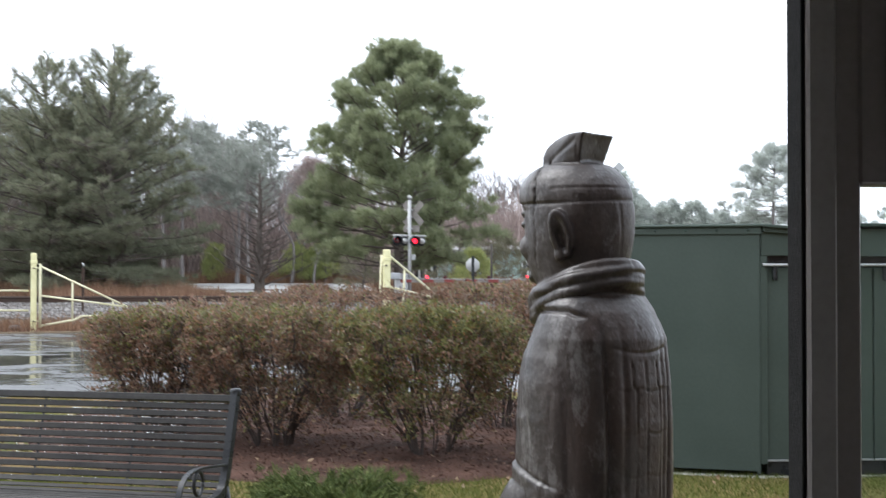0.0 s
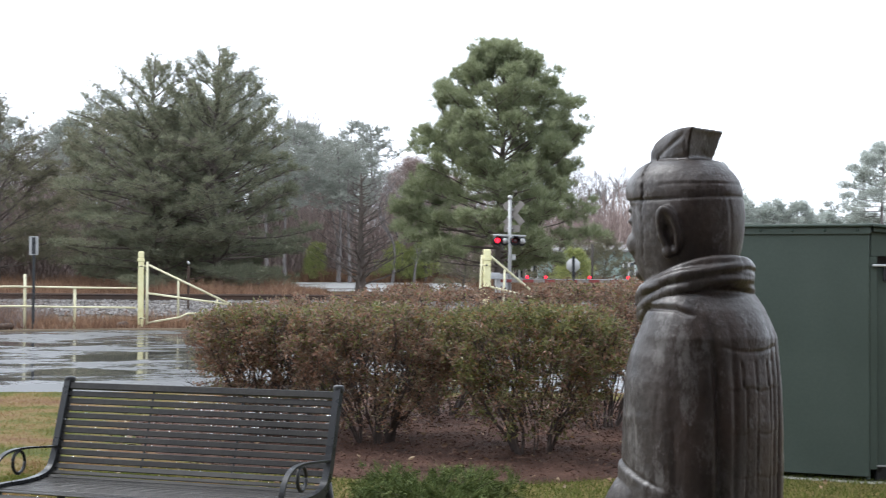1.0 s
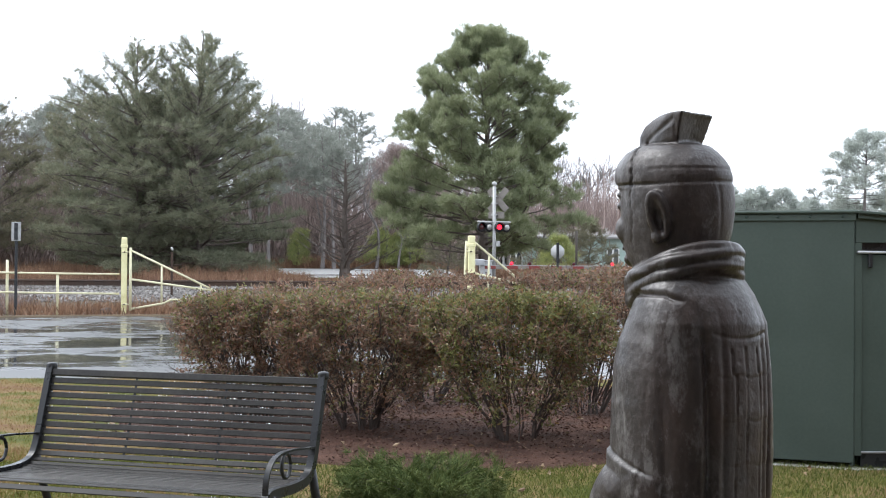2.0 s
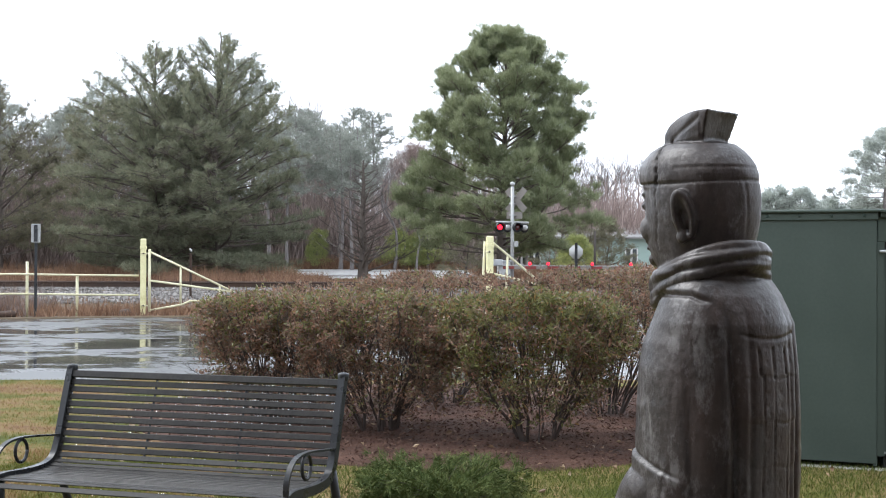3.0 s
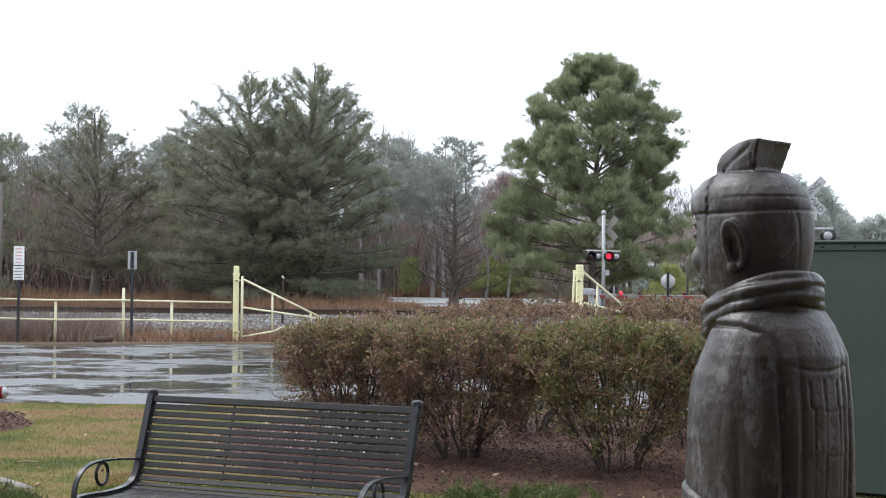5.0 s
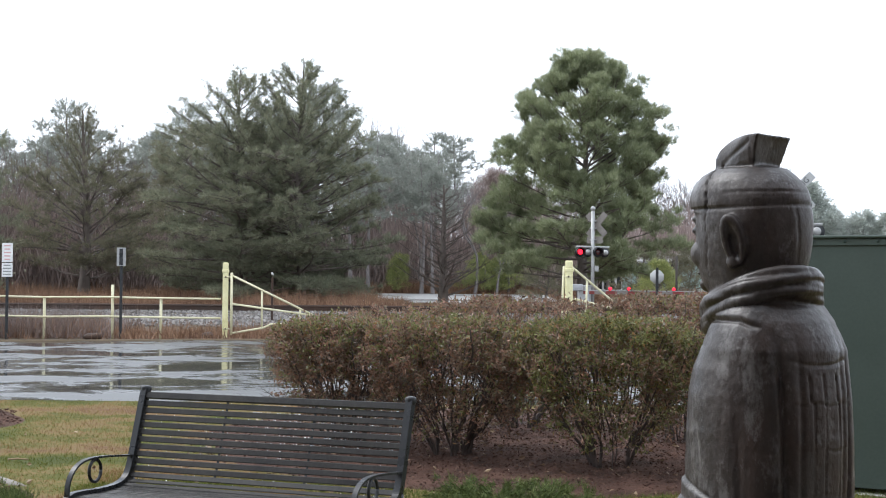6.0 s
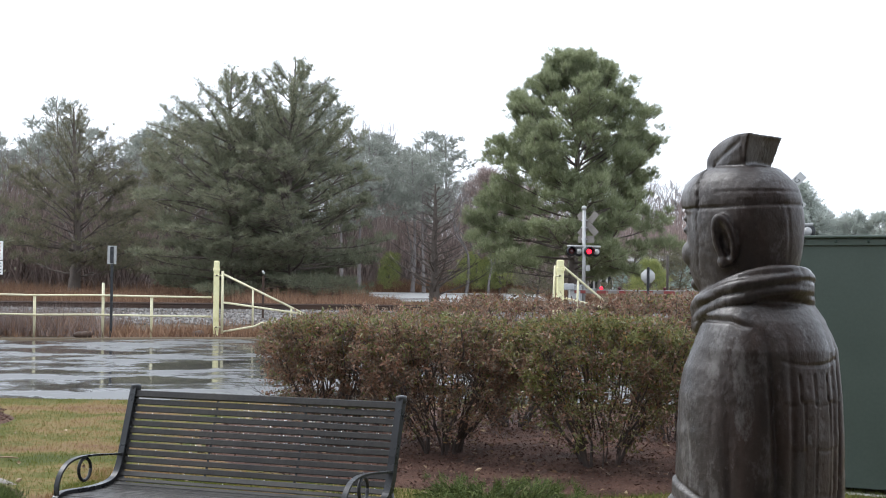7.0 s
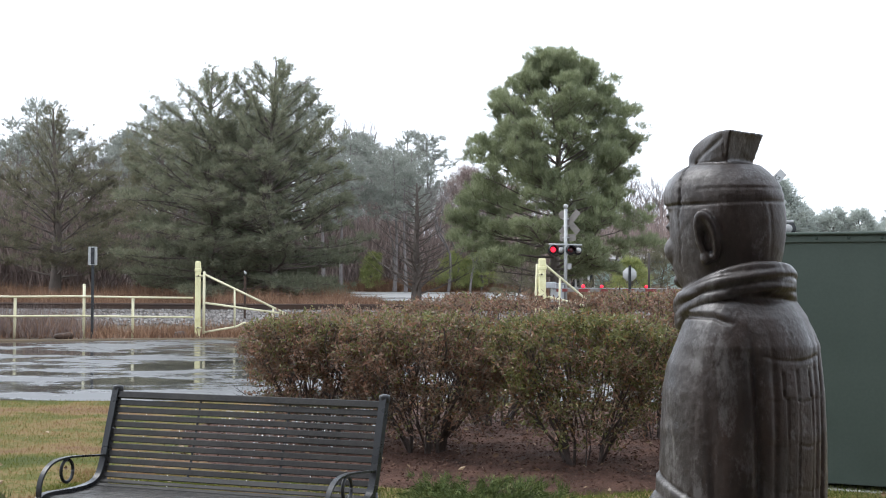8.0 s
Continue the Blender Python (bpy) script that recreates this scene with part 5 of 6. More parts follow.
def evergreen(name, seed, height, low, reach, limbs, elev, curve, clumps, tufts, clump_size, needle, width, count, m_needle, m_bark, trunk=0.22, up=0.5, thin_top=0.0, rise=0.92, pad=None):
    """A conifer: tapered trunk with limbs, and a crown of needle clumps at the limbs' outer parts.
    low: height of the first limbs; reach(u): limb length by relative height; elev, curve: (low, high) values."""
    rng = np.random.default_rng(seed)
    root = new(name)
    g = Geo()
    axis = []
    for i in range(9):
        f = i / 8
        axis.append(Vector((0.12 * math.sin(f * 5 + seed), 0.12 * math.cos(f * 4 + seed), height * f * 0.985)))
    g.tube(axis, [trunk * (1 - 0.93 * (i / 8)) + 0.012 + (0.25 * trunk if i == 0 else 0) for i in range(9)], 9, caps=False)
    centres, ways = [], []

    def clump(p, out, dense=1.0, small=1.0):
        n = max(2, int(tufts * dense * rng.uniform(0.6, 1.3)))
        off = unit(rng.normal(size=(n, 3))) * rng.uniform(0.25, 1.0, (n, 1)) * np.array([1, 1, 0.6]) * clump_size * small
        centres.append(np.array(p)[None] + off)
        ways.append(unit(off + np.array(out)[None] * clump_size * 0.6 + np.array([0, 0, up * clump_size])))

    for i in range(limbs):
        u = (i + rng.uniform(0, 1)) / limbs
        h = low + (height * 0.985 - low) * u ** rise
        az = i * 2.39996 + rng.normal() * 0.35
        length = max(0.15, reach(u) * rng.uniform(0.76, 1.06))
        e = elev[0] + (elev[1] - elev[0]) * u + rng.normal() * 0.08
        h = max(low * 0.5, h - 0.8 * length * max(0.0, math.sin(e + 0.1)))
        f = h / height * 8
        k = min(7, int(f))
        start = axis[k].lerp(axis[k + 1], min(1.0, f - k))
        pts = tree_limb(g, rng, start, az, e, length, (0.010 + 0.012 * length ** 0.9), curve[0] + (curve[1] - curve[0]) * u)
        dense = 1 - thin_top * u ** 2
        if pad and not (thin_top > 0.5 and u > 0.62):
            # flat-bottomed pads of needle puffs on the limb's outer part, with air between the pads
            wide, thick, puffs, first = pad
            for c in range(puffs):
                s = first + (1 - first) * math.sqrt((c + rng.uniform(0, 1)) / puffs)
                q = s * 5
                j = min(4, int(q))
                base = pts[j].lerp(pts[j + 1], q - j)
                across = Vector((-math.sin(az), math.cos(az), 0)) * rng.normal() * wide * (0.35 + 0.25 * length / 4)
                tip = base + across + Vector((0, 0, abs(rng.normal()) * thick + 0.10 * abs(across.length)))
                g.tube([base - (pts[j + 1] - pts[j]).normalized() * 0.2, base.lerp(tip, 0.6), tip], [0.016, 0.011, 0.005], 3, caps=False)
                if rng.random() < dense:
                    clump(tip, (0.5 * math.cos(az), 0.5 * math.sin(az), 0.4), 1.0, rng.uniform(0.7, 1.15) * (1 - 0.62 * thin_top * u))
            continue
        if pad:
            # feathery boughs: tufts all along the limb and its forward twigs
            for c in range(clumps):
                s = 0.22 + 0.78 * (c + rng.uniform(0, 1)) / clumps
                q = s * 5
                j = min(4, int(q))
                base, along = pts[j].lerp(pts[j + 1], q - j), (pts[j + 1] - pts[j]).normalized()
                twig = Vector(rng.normal(size=3))
                twig = (along + twig.normalized() * rng.uniform(0.2, 0.75)).normalized() * (length * 0.20 * (1.25 - s) + 0.10)
                g.tube([base, base + twig], [0.011, 0.005], 3, caps=False)
                n = max(2, int(tufts * dense * rng.uniform(0.6, 1.3)))
                at = np.array(base)[None] + rng.uniform(0, 1, (n, 1)) * np.array(twig)[None] + rng.normal(size=(n, 3)) * min(clump_size, 0.09)
                centres.append(at)
                ways.append(unit(np.array(twig.normalized())[None] + rng.normal(size=(n, 3)) * 0.25 + np.array([0, 0, up])))
            continue
        for c in range(clumps):
            s = 0.30 + 0.70 * (c + rng.uniform(0, 1)) / clumps
            q = s * 5
            j = min(4, int(q))
            base = pts[j].lerp(pts[j + 1], q - j)
            swing = az + rng.choice((-1, 1)) * rng.uniform(0.5, 1.2)
            tl = length * 0.34 * (1.15 - s) + 0.12
            tip = tree_limb(g, rng, base, swing, 0.15, tl, 0.010, 0.3, 3, 2)[-1]
            out = (math.cos(az), math.sin(az), 0.1)
            clump(tip, out, dense, 1 - 0.55 * thin_top * u)
            if c == clumps - 1:
                clump(pts[-1], out, dense, 1 - 0.55 * thin_top * u)
    clump(axis[-1], (0, 0, 1), 1)
    part("trunk", g, m_bark, root)
    v, f = needles(rng, np.concatenate(centres), np.concatenate(ways), needle, width, count, 0.62)
    part("crown", raw_mesh("crown", v, f, m_needle), m_needle, root)
    return root


def put(root, x, y, label, rz=0.0, group="", sink=0.03):
    root.matrix_basis = pose(x, y, land(x, y) - sink, 0, 0, rz)
    return tagged(root, label, "tree", group)


def bare_tree(name, seed, height, spread, trunk, material, forks=5):
    """A leafless broadleaf tree of forking tapered limbs."""
    rng = np.random.default_rng(seed)
    root, g = new(name), Geo()
    twigs = Geo()

    def grow(p, d, length, radius, depth):
        pts = [p]
        for i in range(3):
            d = (d + Vector(rng.normal(size=3)) * 0.10 + Vector((0, 0, 0.05))).normalized()
            pts.append(pts[-1] + d * (length / 3))
        if depth > 1:
            g.tube(pts, [radius * (1 - 0.14 * i) for i in range(4)], 6 if depth > 3 else 4, caps=False)
        else:
            twigs.tube([pts[0], pts[-1]], [radius, radius * 0.55], 3, caps=False)
        if depth == 0:
            return
        for k in range(3 if depth < 4 else 2):
            side = Vector(rng.normal(size=3))
            side.z *= 0.35
            grow(pts[-1] if k < 2 else pts[2], (d + side.normalized() * spread * rng.uniform(0.6, 1.2)).normalized(), length * rng.uniform(0.62, 0.82), radius * 0.62, depth - 1)

    grow(Vector((0, 0, 0)), Vector((0, 0, 1)), height * 0.30, trunk, forks)
    part("trunk", g, material, root)
    tagged(part("fine_branching", twigs, material, root), kind="stuff")
    return root


def taper(steps):
    """Limb length by relative height, straight between the given steps."""
    def reach(u):
        for (a, ra), (b, rb) in zip(steps, steps[1:]):
            if u <= b:
                return ra + (rb - ra) * (u - a) / (b - a)
        return steps[-1][1]
    return reach


def big_trees():
    # tall rounded pine behind the crossing
    pine = taper([(0, 4.0), (0.12, 4.6), (0.28, 4.6), (0.38, 3.9), (0.46, 4.2), (0.56, 4.4), (0.66, 4.1), (0.78, 3.5), (0.88, 2.7), (0.95, 1.7), (1.0, 0.8)])
    put(evergreen("pine_tree", 11, 10.68, 1.45, pine, 104, (-0.02, 0.80), (0.10, 0.25), 9, 14, 0.40, 0.25, 0.024, 17, M_PINE, M_BARK, 0.22, 0.9, pad=(0.75, 0.28, 13, 0.40)), 5.15, 57.0, "tall rounded green pine with clumped needles behind the crossing", 40)
    cedar = taper([(0, 3.4), (0.15, 4.2), (0.35, 4.2), (0.5, 4.1), (0.65, 4.0), (0.8, 3.3), (0.92, 2.3), (1.0, 1.0)])
    flat = (1.0, 0.10, 20, 0.30)
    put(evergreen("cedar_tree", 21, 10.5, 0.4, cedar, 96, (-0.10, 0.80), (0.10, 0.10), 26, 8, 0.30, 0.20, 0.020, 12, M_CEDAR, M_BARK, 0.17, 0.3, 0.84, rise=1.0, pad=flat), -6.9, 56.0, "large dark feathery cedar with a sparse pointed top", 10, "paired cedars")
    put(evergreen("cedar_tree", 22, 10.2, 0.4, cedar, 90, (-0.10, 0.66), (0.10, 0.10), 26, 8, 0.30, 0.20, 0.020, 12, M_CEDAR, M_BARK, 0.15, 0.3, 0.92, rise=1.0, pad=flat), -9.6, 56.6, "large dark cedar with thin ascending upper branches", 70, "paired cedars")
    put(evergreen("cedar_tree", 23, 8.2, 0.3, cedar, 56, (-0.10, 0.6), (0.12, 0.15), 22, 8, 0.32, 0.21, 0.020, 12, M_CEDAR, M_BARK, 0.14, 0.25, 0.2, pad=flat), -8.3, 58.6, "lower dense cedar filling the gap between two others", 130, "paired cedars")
    rounded = taper([(0, 2.8), (0.2, 3.9), (0.5, 3.8), (0.75, 3.0), (0.9, 2.0), (1.0, 1.0)])
    put(evergreen("pine_tree", 31, 8.8, 1.3, rounded, 64, (0.15, 0.95), (-0.05, 0.15), 8, 8, 0.32, 0.20, 0.018, 12, M_OLIVE, M_BARK, 0.26, 0.3, 0.62, pad=(1.0, 0.10, 16, 0.38)), -17.2, 60.0, "spreading olive-brown pine with a stout dark trunk", 0)
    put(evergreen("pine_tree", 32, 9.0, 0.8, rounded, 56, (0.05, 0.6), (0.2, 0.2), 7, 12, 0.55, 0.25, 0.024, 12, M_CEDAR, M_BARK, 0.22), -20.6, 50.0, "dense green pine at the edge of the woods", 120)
    put(evergreen("pine_tree", 33, 8.6, 0.8, rounded, 50, (0.05, 0.7), (0.2, 0.2), 7, 10, 0.58, 0.25, 0.026, 11, M_OLIVE, M_BARK, 0.22, 0.4, 0.4), -13.6, 66.0, "dull olive pine at the edge of the woods", 60)
    # tall pine over the cabinet, with a bare lower trunk and flat tiers
    tier = taper([(0, 2.4), (0.25, 2.9), (0.6, 2.4), (0.85, 1.7), (1.0, 0.6)])
    put(evergreen("pine_tree", 41, 10.0, 4.6, tier, 36, (-0.08, 0.45), (0.15, 0.2), 6, 13, 0.56, 0.28, 0.028, 14, M_HAZED_PINE, M_HAZED_BARK, 0.16), 36.4, 95.0, "tall pine with flat needle tiers and a bare trunk", 15)
    put(evergreen("pine_tree", 42, 7.0, 2.2, tier, 30, (-0.05, 0.5), (0.15, 0.2), 6, 12, 0.56, 0.28, 0.028, 14, M_HAZED_PINE, M_HAZED_BARK, 0.15), 41.2, 98.0, "lower pine with flat needle tiers", 15)


big_trees()


def young_trees():
    for k, (x, y, h, s) in enumerate(((0.9, 79, 2.3, 51), (2.5, 80, 2.4, 52), (1.7, 79.5, 2.0, 54), (-3.85, 79, 2.3, 55), (9.9, 74, 3.0, 56), (11.3, 73, 3.3, 57), (12.6, 74.5, 2.9, 58), (9.6, 66, 2.0, 59), (4.1, 66, 2.7, 60))):
        wide = 0.24 if x < 0 else 0.62
        put(evergreen("young_pine", s, h, 0.15, taper([(0, wide * h), (0.3, wide * h), (1.0, 0.2)]), 24, (0.05, 0.7), (0.2, 0.2), 5, 9, 0.34, 0.18, 0.018, 10, M_OLIVE if h > 2.5 else M_YOUNG, M_BARK, 0.05), x, y, "low young yellow-green pine in the brown grass", 30 * k, "young pines")


young_trees()


def bare_conifer():
    rng = np.random.default_rng(61)
    root, g = new("bare_tree"), Geo()
    h = 5.35
    g.tube([(0, 0, 0), (0.03, 0, 1.2), (-0.02, 0.02, 2.6), (0.02, 0, 4.0), (0.0, 0, h)], [0.26, 0.18, 0.13, 0.085, 0.03], 9, caps=False)
    tw = Geo()
    for i in range(70):
        u = (i + rng.random()) / 70
        z = 0.35 + (h - 0.5) * u
        length = (2.5 * (1 - u) ** 0.8 + 0.25) * rng.uniform(0.5, 1.15)
        az = i * 2.39996
        pts = tree_limb(g, rng, (0, 0, z), az, rng.uniform(0.05, 0.45), length, 0.042 * (1.1 - u) + 0.016, 0.35, 4, 5)
        for j in range(2, 6):
            for s in (-1, 1):
                tree_limb(tw, rng, pts[j], az + s * rng.uniform(0.5, 1.0), 0.25, length * 0.34, 0.015, 0.3, 3, 2)
    part("trunk", g, M_BARK, root)
    tagged(part("fine_branching", tw, M_BARK, root), kind="stuff")
    put(root, -0.92, 59.0, "leafless dark young cypress with level branches")


bare_conifer()


def woods():
    """Far woods: a few grown trees, set out again at other sizes and turns."""
    crown = taper([(0, 2.2), (0.3, 2.7), (0.7, 2.0), (1.0, 0.8)])
    pines = [evergreen("woods_pine", 70 + k, 11.0, 4.2 + 1.0 * k, crown, 22, (0.0, 0.5), (0.15, 0.2), 5, 7, 0.66, 0.34, 0.055, 7, M_FAR_HAZED, M_HAZED_BARK, 0.15) for k in range(3)]
    bares = [bare_tree("woods_tree", 80 + k, 10.5, 0.55, 0.15, M_HAZED_BARK, 6) for k in range(3)]
    rng = random.Random(12)
    spots = []
    skyline = taper([(-46, 12.4), (-26, 12.3), (-18, 12.2), (-7, 13.8), (-5, 12.8), (-2.6, 10.3), (1, 9.8), (3, 9.6), (8, 9.2), (16, 9.0)])
    for y0, y1, gap, ratio in ((78, 84, 1.7, 0.45), (88, 94, 1.45, 0.6), (98, 106, 2.1, 0.6)):
        x = -42.0
        while x < 10:
            top = skyline(x * 88 / (0.5 * (y0 + y1))) * (0.5 * (y0 + y1) / 88) ** 0.9
            conifer = rng.random() < (ratio if x < -1 else 0.25)
            spots.append((x, rng.uniform(y0, y1), top * rng.uniform(0.80, 1.03), conifer))
            x += gap * rng.uniform(0.6, 1.4)
    for k in range(26):
        spots.append((8.2 + k * 0.52, rng.uniform(90, 104), rng.uniform(8.2, 10.6), False))
    for x, y, h, conifer in ((-6.6, 76, 9.6, True), (-5.5, 77, 9.0, True), (-2.5, 78, 9.2, True), (-1.9, 77, 8.2, True), (1.9, 78, 7.2, False), (2.6, 79, 7.0, False), (1.2, 79, 7.2, False)):
        spots.append((x, y, h, conifer))
    for k in range(46):
        spots.append((22 + k * 0.95 + rng.uniform(-0.4, 0.4), rng.uniform(97, 108), rng.uniform(4.4, 6.2), rng.random() < 0.7))
    # bare trees with rounded crowns of dense fine shoots
    twiggy = taper([(0, 1.8), (0.3, 2.8), (0.7, 2.4), (1.0, 1.0)])
    for k, (x, y, h) in enumerate(((1.9, 86, 7.9), (4.2, 90, 7.4), (-11.5, 84, 8.4))):
        put(evergreen("woods_tree", 85 + k, h, 2.4, twiggy, 44, (0.4, 1.2), (0.1, 0.1), 7, 7, 0.5, 0.55, 0.022, 7, M_HAZED_BRUSH, M_HAZED_BARK, 0.14, 0.7), x, y, "leafless brown woodland tree with a dense rounded crown", 40 * k, "far woods")
    # dense rounded trees beyond the cabinet
    dome = taper([(0, 1.6), (0.3, 2.3), (0.7, 1.9), (1.0, 0.9)])
    domes = [evergreen("woods_evergreen", 77 + k, 6.5, 1.0, dome, 34, (0.0, 0.9), (0.1, 0.1), 6, 8, 0.55, 0.34, 0.055, 8, M_HAZED_PINE, M_HAZED_BARK, 0.13) for k in range(2)]
    for k, (x, y, h) in enumerate(((23.2, 97, 8.4), (25.0, 98, 8.0), (26.6, 99, 6.4), (28.4, 101, 5.6), (29.8, 100, 5.9), (31.4, 99, 5.9), (33.2, 101, 5.0), (34.8, 102, 5.2), (36.6, 101, 5.3), (38.6, 103, 5.0), (40.5, 102, 5.3))):
        m = Matrix.Translation((x, y, land(x, y) - 0.1)) @ Matrix.Rotation(k * 1.9, 4, "Z") @ Matrix.Scale(h / 6.5, 4)
        ob = domes[k] if k < 2 else copy_thing(domes[k % 2], m)
        ob.matrix_basis = m
        tagged(ob, "dense rounded woodland evergreen, haze painted into its needles", "tree", "far woods")
    used = set()
    for x, y, h, conifer in spots:
        k = rng.randrange(3)
        base = (pines if conifer else bares)[k]
        s = h / (11.0 if conifer else 10.8)
        m = Matrix.Translation((x, y, land(x, y) - 0.1)) @ Matrix.Rotation(rng.uniform(0, 6.28), 4, "Z") @ Matrix.Scale(s, 4)
        if base in used:
            ob = copy_thing(base, m)
        else:
            ob = base
            ob.matrix_basis = m
            used.add(base)
        tagged(ob, "woodland pine with a high crown, haze painted into its grey-green" if conifer else "leafless woodland tree, haze painted into its pale grey", "tree", "far woods")


woods()


def brush():
    """Leafless thicket under the far woods."""
    rng = np.random.default_rng(91)
    n = 112000
    x = rng.uniform(-46, 20, n)
    y = rng.uniform(66, 88, n) + np.where(x > 8, 18, 0) + np.where(rng.random(n) < 0.35, 24, 0)
    z = np.array([land(a, b) for a, b in zip(x, y)])
    h = rng.uniform(0.8, 1.0, n) * (3.2 + 2.4 * np.abs(np.sin(x * 0.31)) + 1.5 * np.sin(x * 0.83 + 1) ** 2) * rng.uniform(0.35, 1.15, n)
    h = np.where((x > 3) & (x < 20), h * 0.85, h)
    keep = ~((x > -17) & (x < 8.5) & (y < 80))
    x, y, z, h = x[keep], y[keep], z[keep], h[keep]
    n = len(x)
    root = np.stack([x, y, z + rng.uniform(0, 0.4, n) * h], 1)
    d = unit(np.stack([rng.normal(0, 0.30, n), rng.normal(0, 0.30, n), np.ones(n)], 1))
    side = unit(np.cross(d, rng.normal(size=(n, 3)))) * rng.uniform(0.015, 0.045, (n, 1))
    tri = np.stack([root - side, root + side, root + d * h[:, None]], 1)
    east = x > -7 + rng.normal(size=n)
    for pick, mt, label in ((~east, M_BRUSH, "leafless dark brown thicket under the far woods"), (east, M_HAZED_BRUSH, "leafless red-brown thicket under the far woods, paled by painted haze")):
        v = tri[pick].reshape(-1, 3)
        tagged(part("brush", raw_mesh("brush", v, np.arange(len(v)).reshape(-1, 3), mt), mt), label, "brush", kind="stuff")
    # low thorny growth along the fence
    n = 9000
    x, y = rng.uniform(-17, -9.0, n), rng.uniform(34.2, 38.8, n)
    keep = np.array([b > far_edge(a) + 0.4 for a, b in zip(x, y)]) & (rng.random(n) < np.clip((-8.6 - x) / 2.5, 0.1, 1))
    x, y = x[keep], y[keep]
    n = len(x)
    root = np.stack([x, y, np.array([land(a, b) for a, b in zip(x, y)])], 1)
    d = unit(np.stack([rng.normal(0, 0.55, n), rng.normal(0, 0.55, n), np.ones(n)], 1))
    side = unit(np.cross(d, rng.normal(size=(n, 3)))) * rng.uniform(0.004, 0.012, (n, 1))
    v = np.stack([root - side, root + side, root + d * rng.uniform(0.3, 1.0, (n, 1))], 1).reshape(-1, 3)
    tagged(part("fence_brush", raw_mesh("fence_brush", v, np.arange(len(v)).reshape(-1, 3), M_BRUSH), M_BRUSH), "low dark brown brambles behind the pipe fence", "brush", kind="stuff")


brush()


def sedge():
    """Rust-coloured dead grass along the railway."""
    rng = np.random.default_rng(92)
    bands = ((14000, -26, -3.5, 47.6, 58, 0.78), (2500, -3.5, 6, 47.6, 56, 0.28), (6000, -24, -5.0, 33.9, 39.8, 0.34), (5000, -26, -6, 58, 66, 0.9), (2600, -6, 3, 35.2, 39.6, 0.35), (1200, -17, -9.6, 34.4, 38.6, 0.6), (3000, 2, 16, 47.8, 56, 0.4), (1500, 0.45, 2.1, 57, 60, 0.62), (9000, 4.7, 20, 57, 74, 0.7), (5000, -8, 5, 78.2, 81, 0.9), (1300, -3.5, -2.3, 50, 58, 0.55), (500, -2.3, -1.0, 52, 58, 0.4), (700, 2.1, 4.4, 56, 59, 0.3))
    vs = []
    for n, x0, x1, y0, y1, hh in bands:
        x, y = rng.uniform(x0, x1, n), rng.uniform(y0, y1, n)
        patch = np.array([noise.noise(Vector((a * 0.35, b * 0.35, 0.0))) for a, b in zip(x, y)])
        keep = patch > rng.uniform(-0.55, 0.25, n)
        keep &= np.array([b > far_edge(a) + 0.3 for a, b in zip(x, y)])
        x, y, patch = x[keep], y[keep], patch[keep]
        n = len(x)
        z = np.array([land(a, b) for a, b in zip(x, y)]) - 0.02
        h = hh * rng.uniform(0.4, 1.1, n) * (0.9 + 0.6 * patch)
        for k in range(3):
            root = np.stack([x, y, z], 1) + rng.normal(size=(n, 3)) * np.array([0.06, 0.06, 0])
            d = unit(np.stack([rng.normal(0, 0.35, n), rng.normal(0, 0.35, n), np.ones(n)], 1))
            side = unit(np.cross(d, rng.normal(size=(n, 3)))) * rng.uniform(0.006, 0.016, (n, 1))
            vs.append(np.stack([root - side, root + side, root + d * h[:, None]], 1).reshape(-1, 3))
    v = np.concatenate(vs)
    ob = part("dead_grass", raw_mesh("dead_grass", v, np.arange(len(v)).reshape(-1, 3), M_SEDGE), M_SEDGE)
    tagged(ob, "tall rust-brown dead grass along the railway", "grass", kind="stuff")


sedge()


# ---- hedge, shrubs and planting bed ----
def bed():
    g = Geo()
    n = 48
    ring = []
    for k in range(n):
        a = 2 * math.pi * k / n
        w = 1 + 0.03 * math.sin(3 * a) + 0.02 * math.sin(7 * a)
        ring.append(Vector((0.75 + 3.15 * math.cos(a) * w, 12.75 + 3.35 * math.sin(a) * w, 0)))
    verts, faces = [], []
    steps = 14
    for j in range(steps + 1):
        f = j / steps
        for k in range(n):
            p = Vector((0.75, 12.75, 0)).lerp(ring[k], f)
            z = 0.055 * (1 - f ** 3) + 0.022 * noise.noise(Vector((p.x * 2.2, p.y * 2.2, 0))) * (1 - f) + 0.004
            verts.append((p.x, p.y, z if j < steps else -0.01))
    for j in range(steps):
        for k in range(n):
            a, b = j * n + k, j * n + (k + 1) % n
            faces.append((a, a + n, b + n, b))
    g.add(verts, faces, 0, True)
    tagged(part("mulch_bed", g, M_MULCH), "wet dark red-brown bark mulch bed under the hedge", "mulch", kind="structure")
    rng = np.random.default_rng(33)
    m = 15000
    a, r = rng.uniform(0, 2 * np.pi, m), np.sqrt(rng.random(m)) * 1.0
    c = np.stack([0.75 + 3.15 * np.cos(a) * r, 12.75 + 3.35 * np.sin(a) * r, 0.055 * (1 - r ** 3) + 0.012 + 0 * r], 1)
    v, f = leaves(rng, c, np.stack([rng.normal(size=m), rng.normal(size=m), rng.normal(0, 0.35, m)], 1), 0.036, 0.013, 0.3)
    tagged(part("mulch_chips", raw_mesh("mulch_chips", v, f, M_CHIP), M_CHIP), "loose wet bark chips on the bed", "mulch", kind="stuff")


bed()


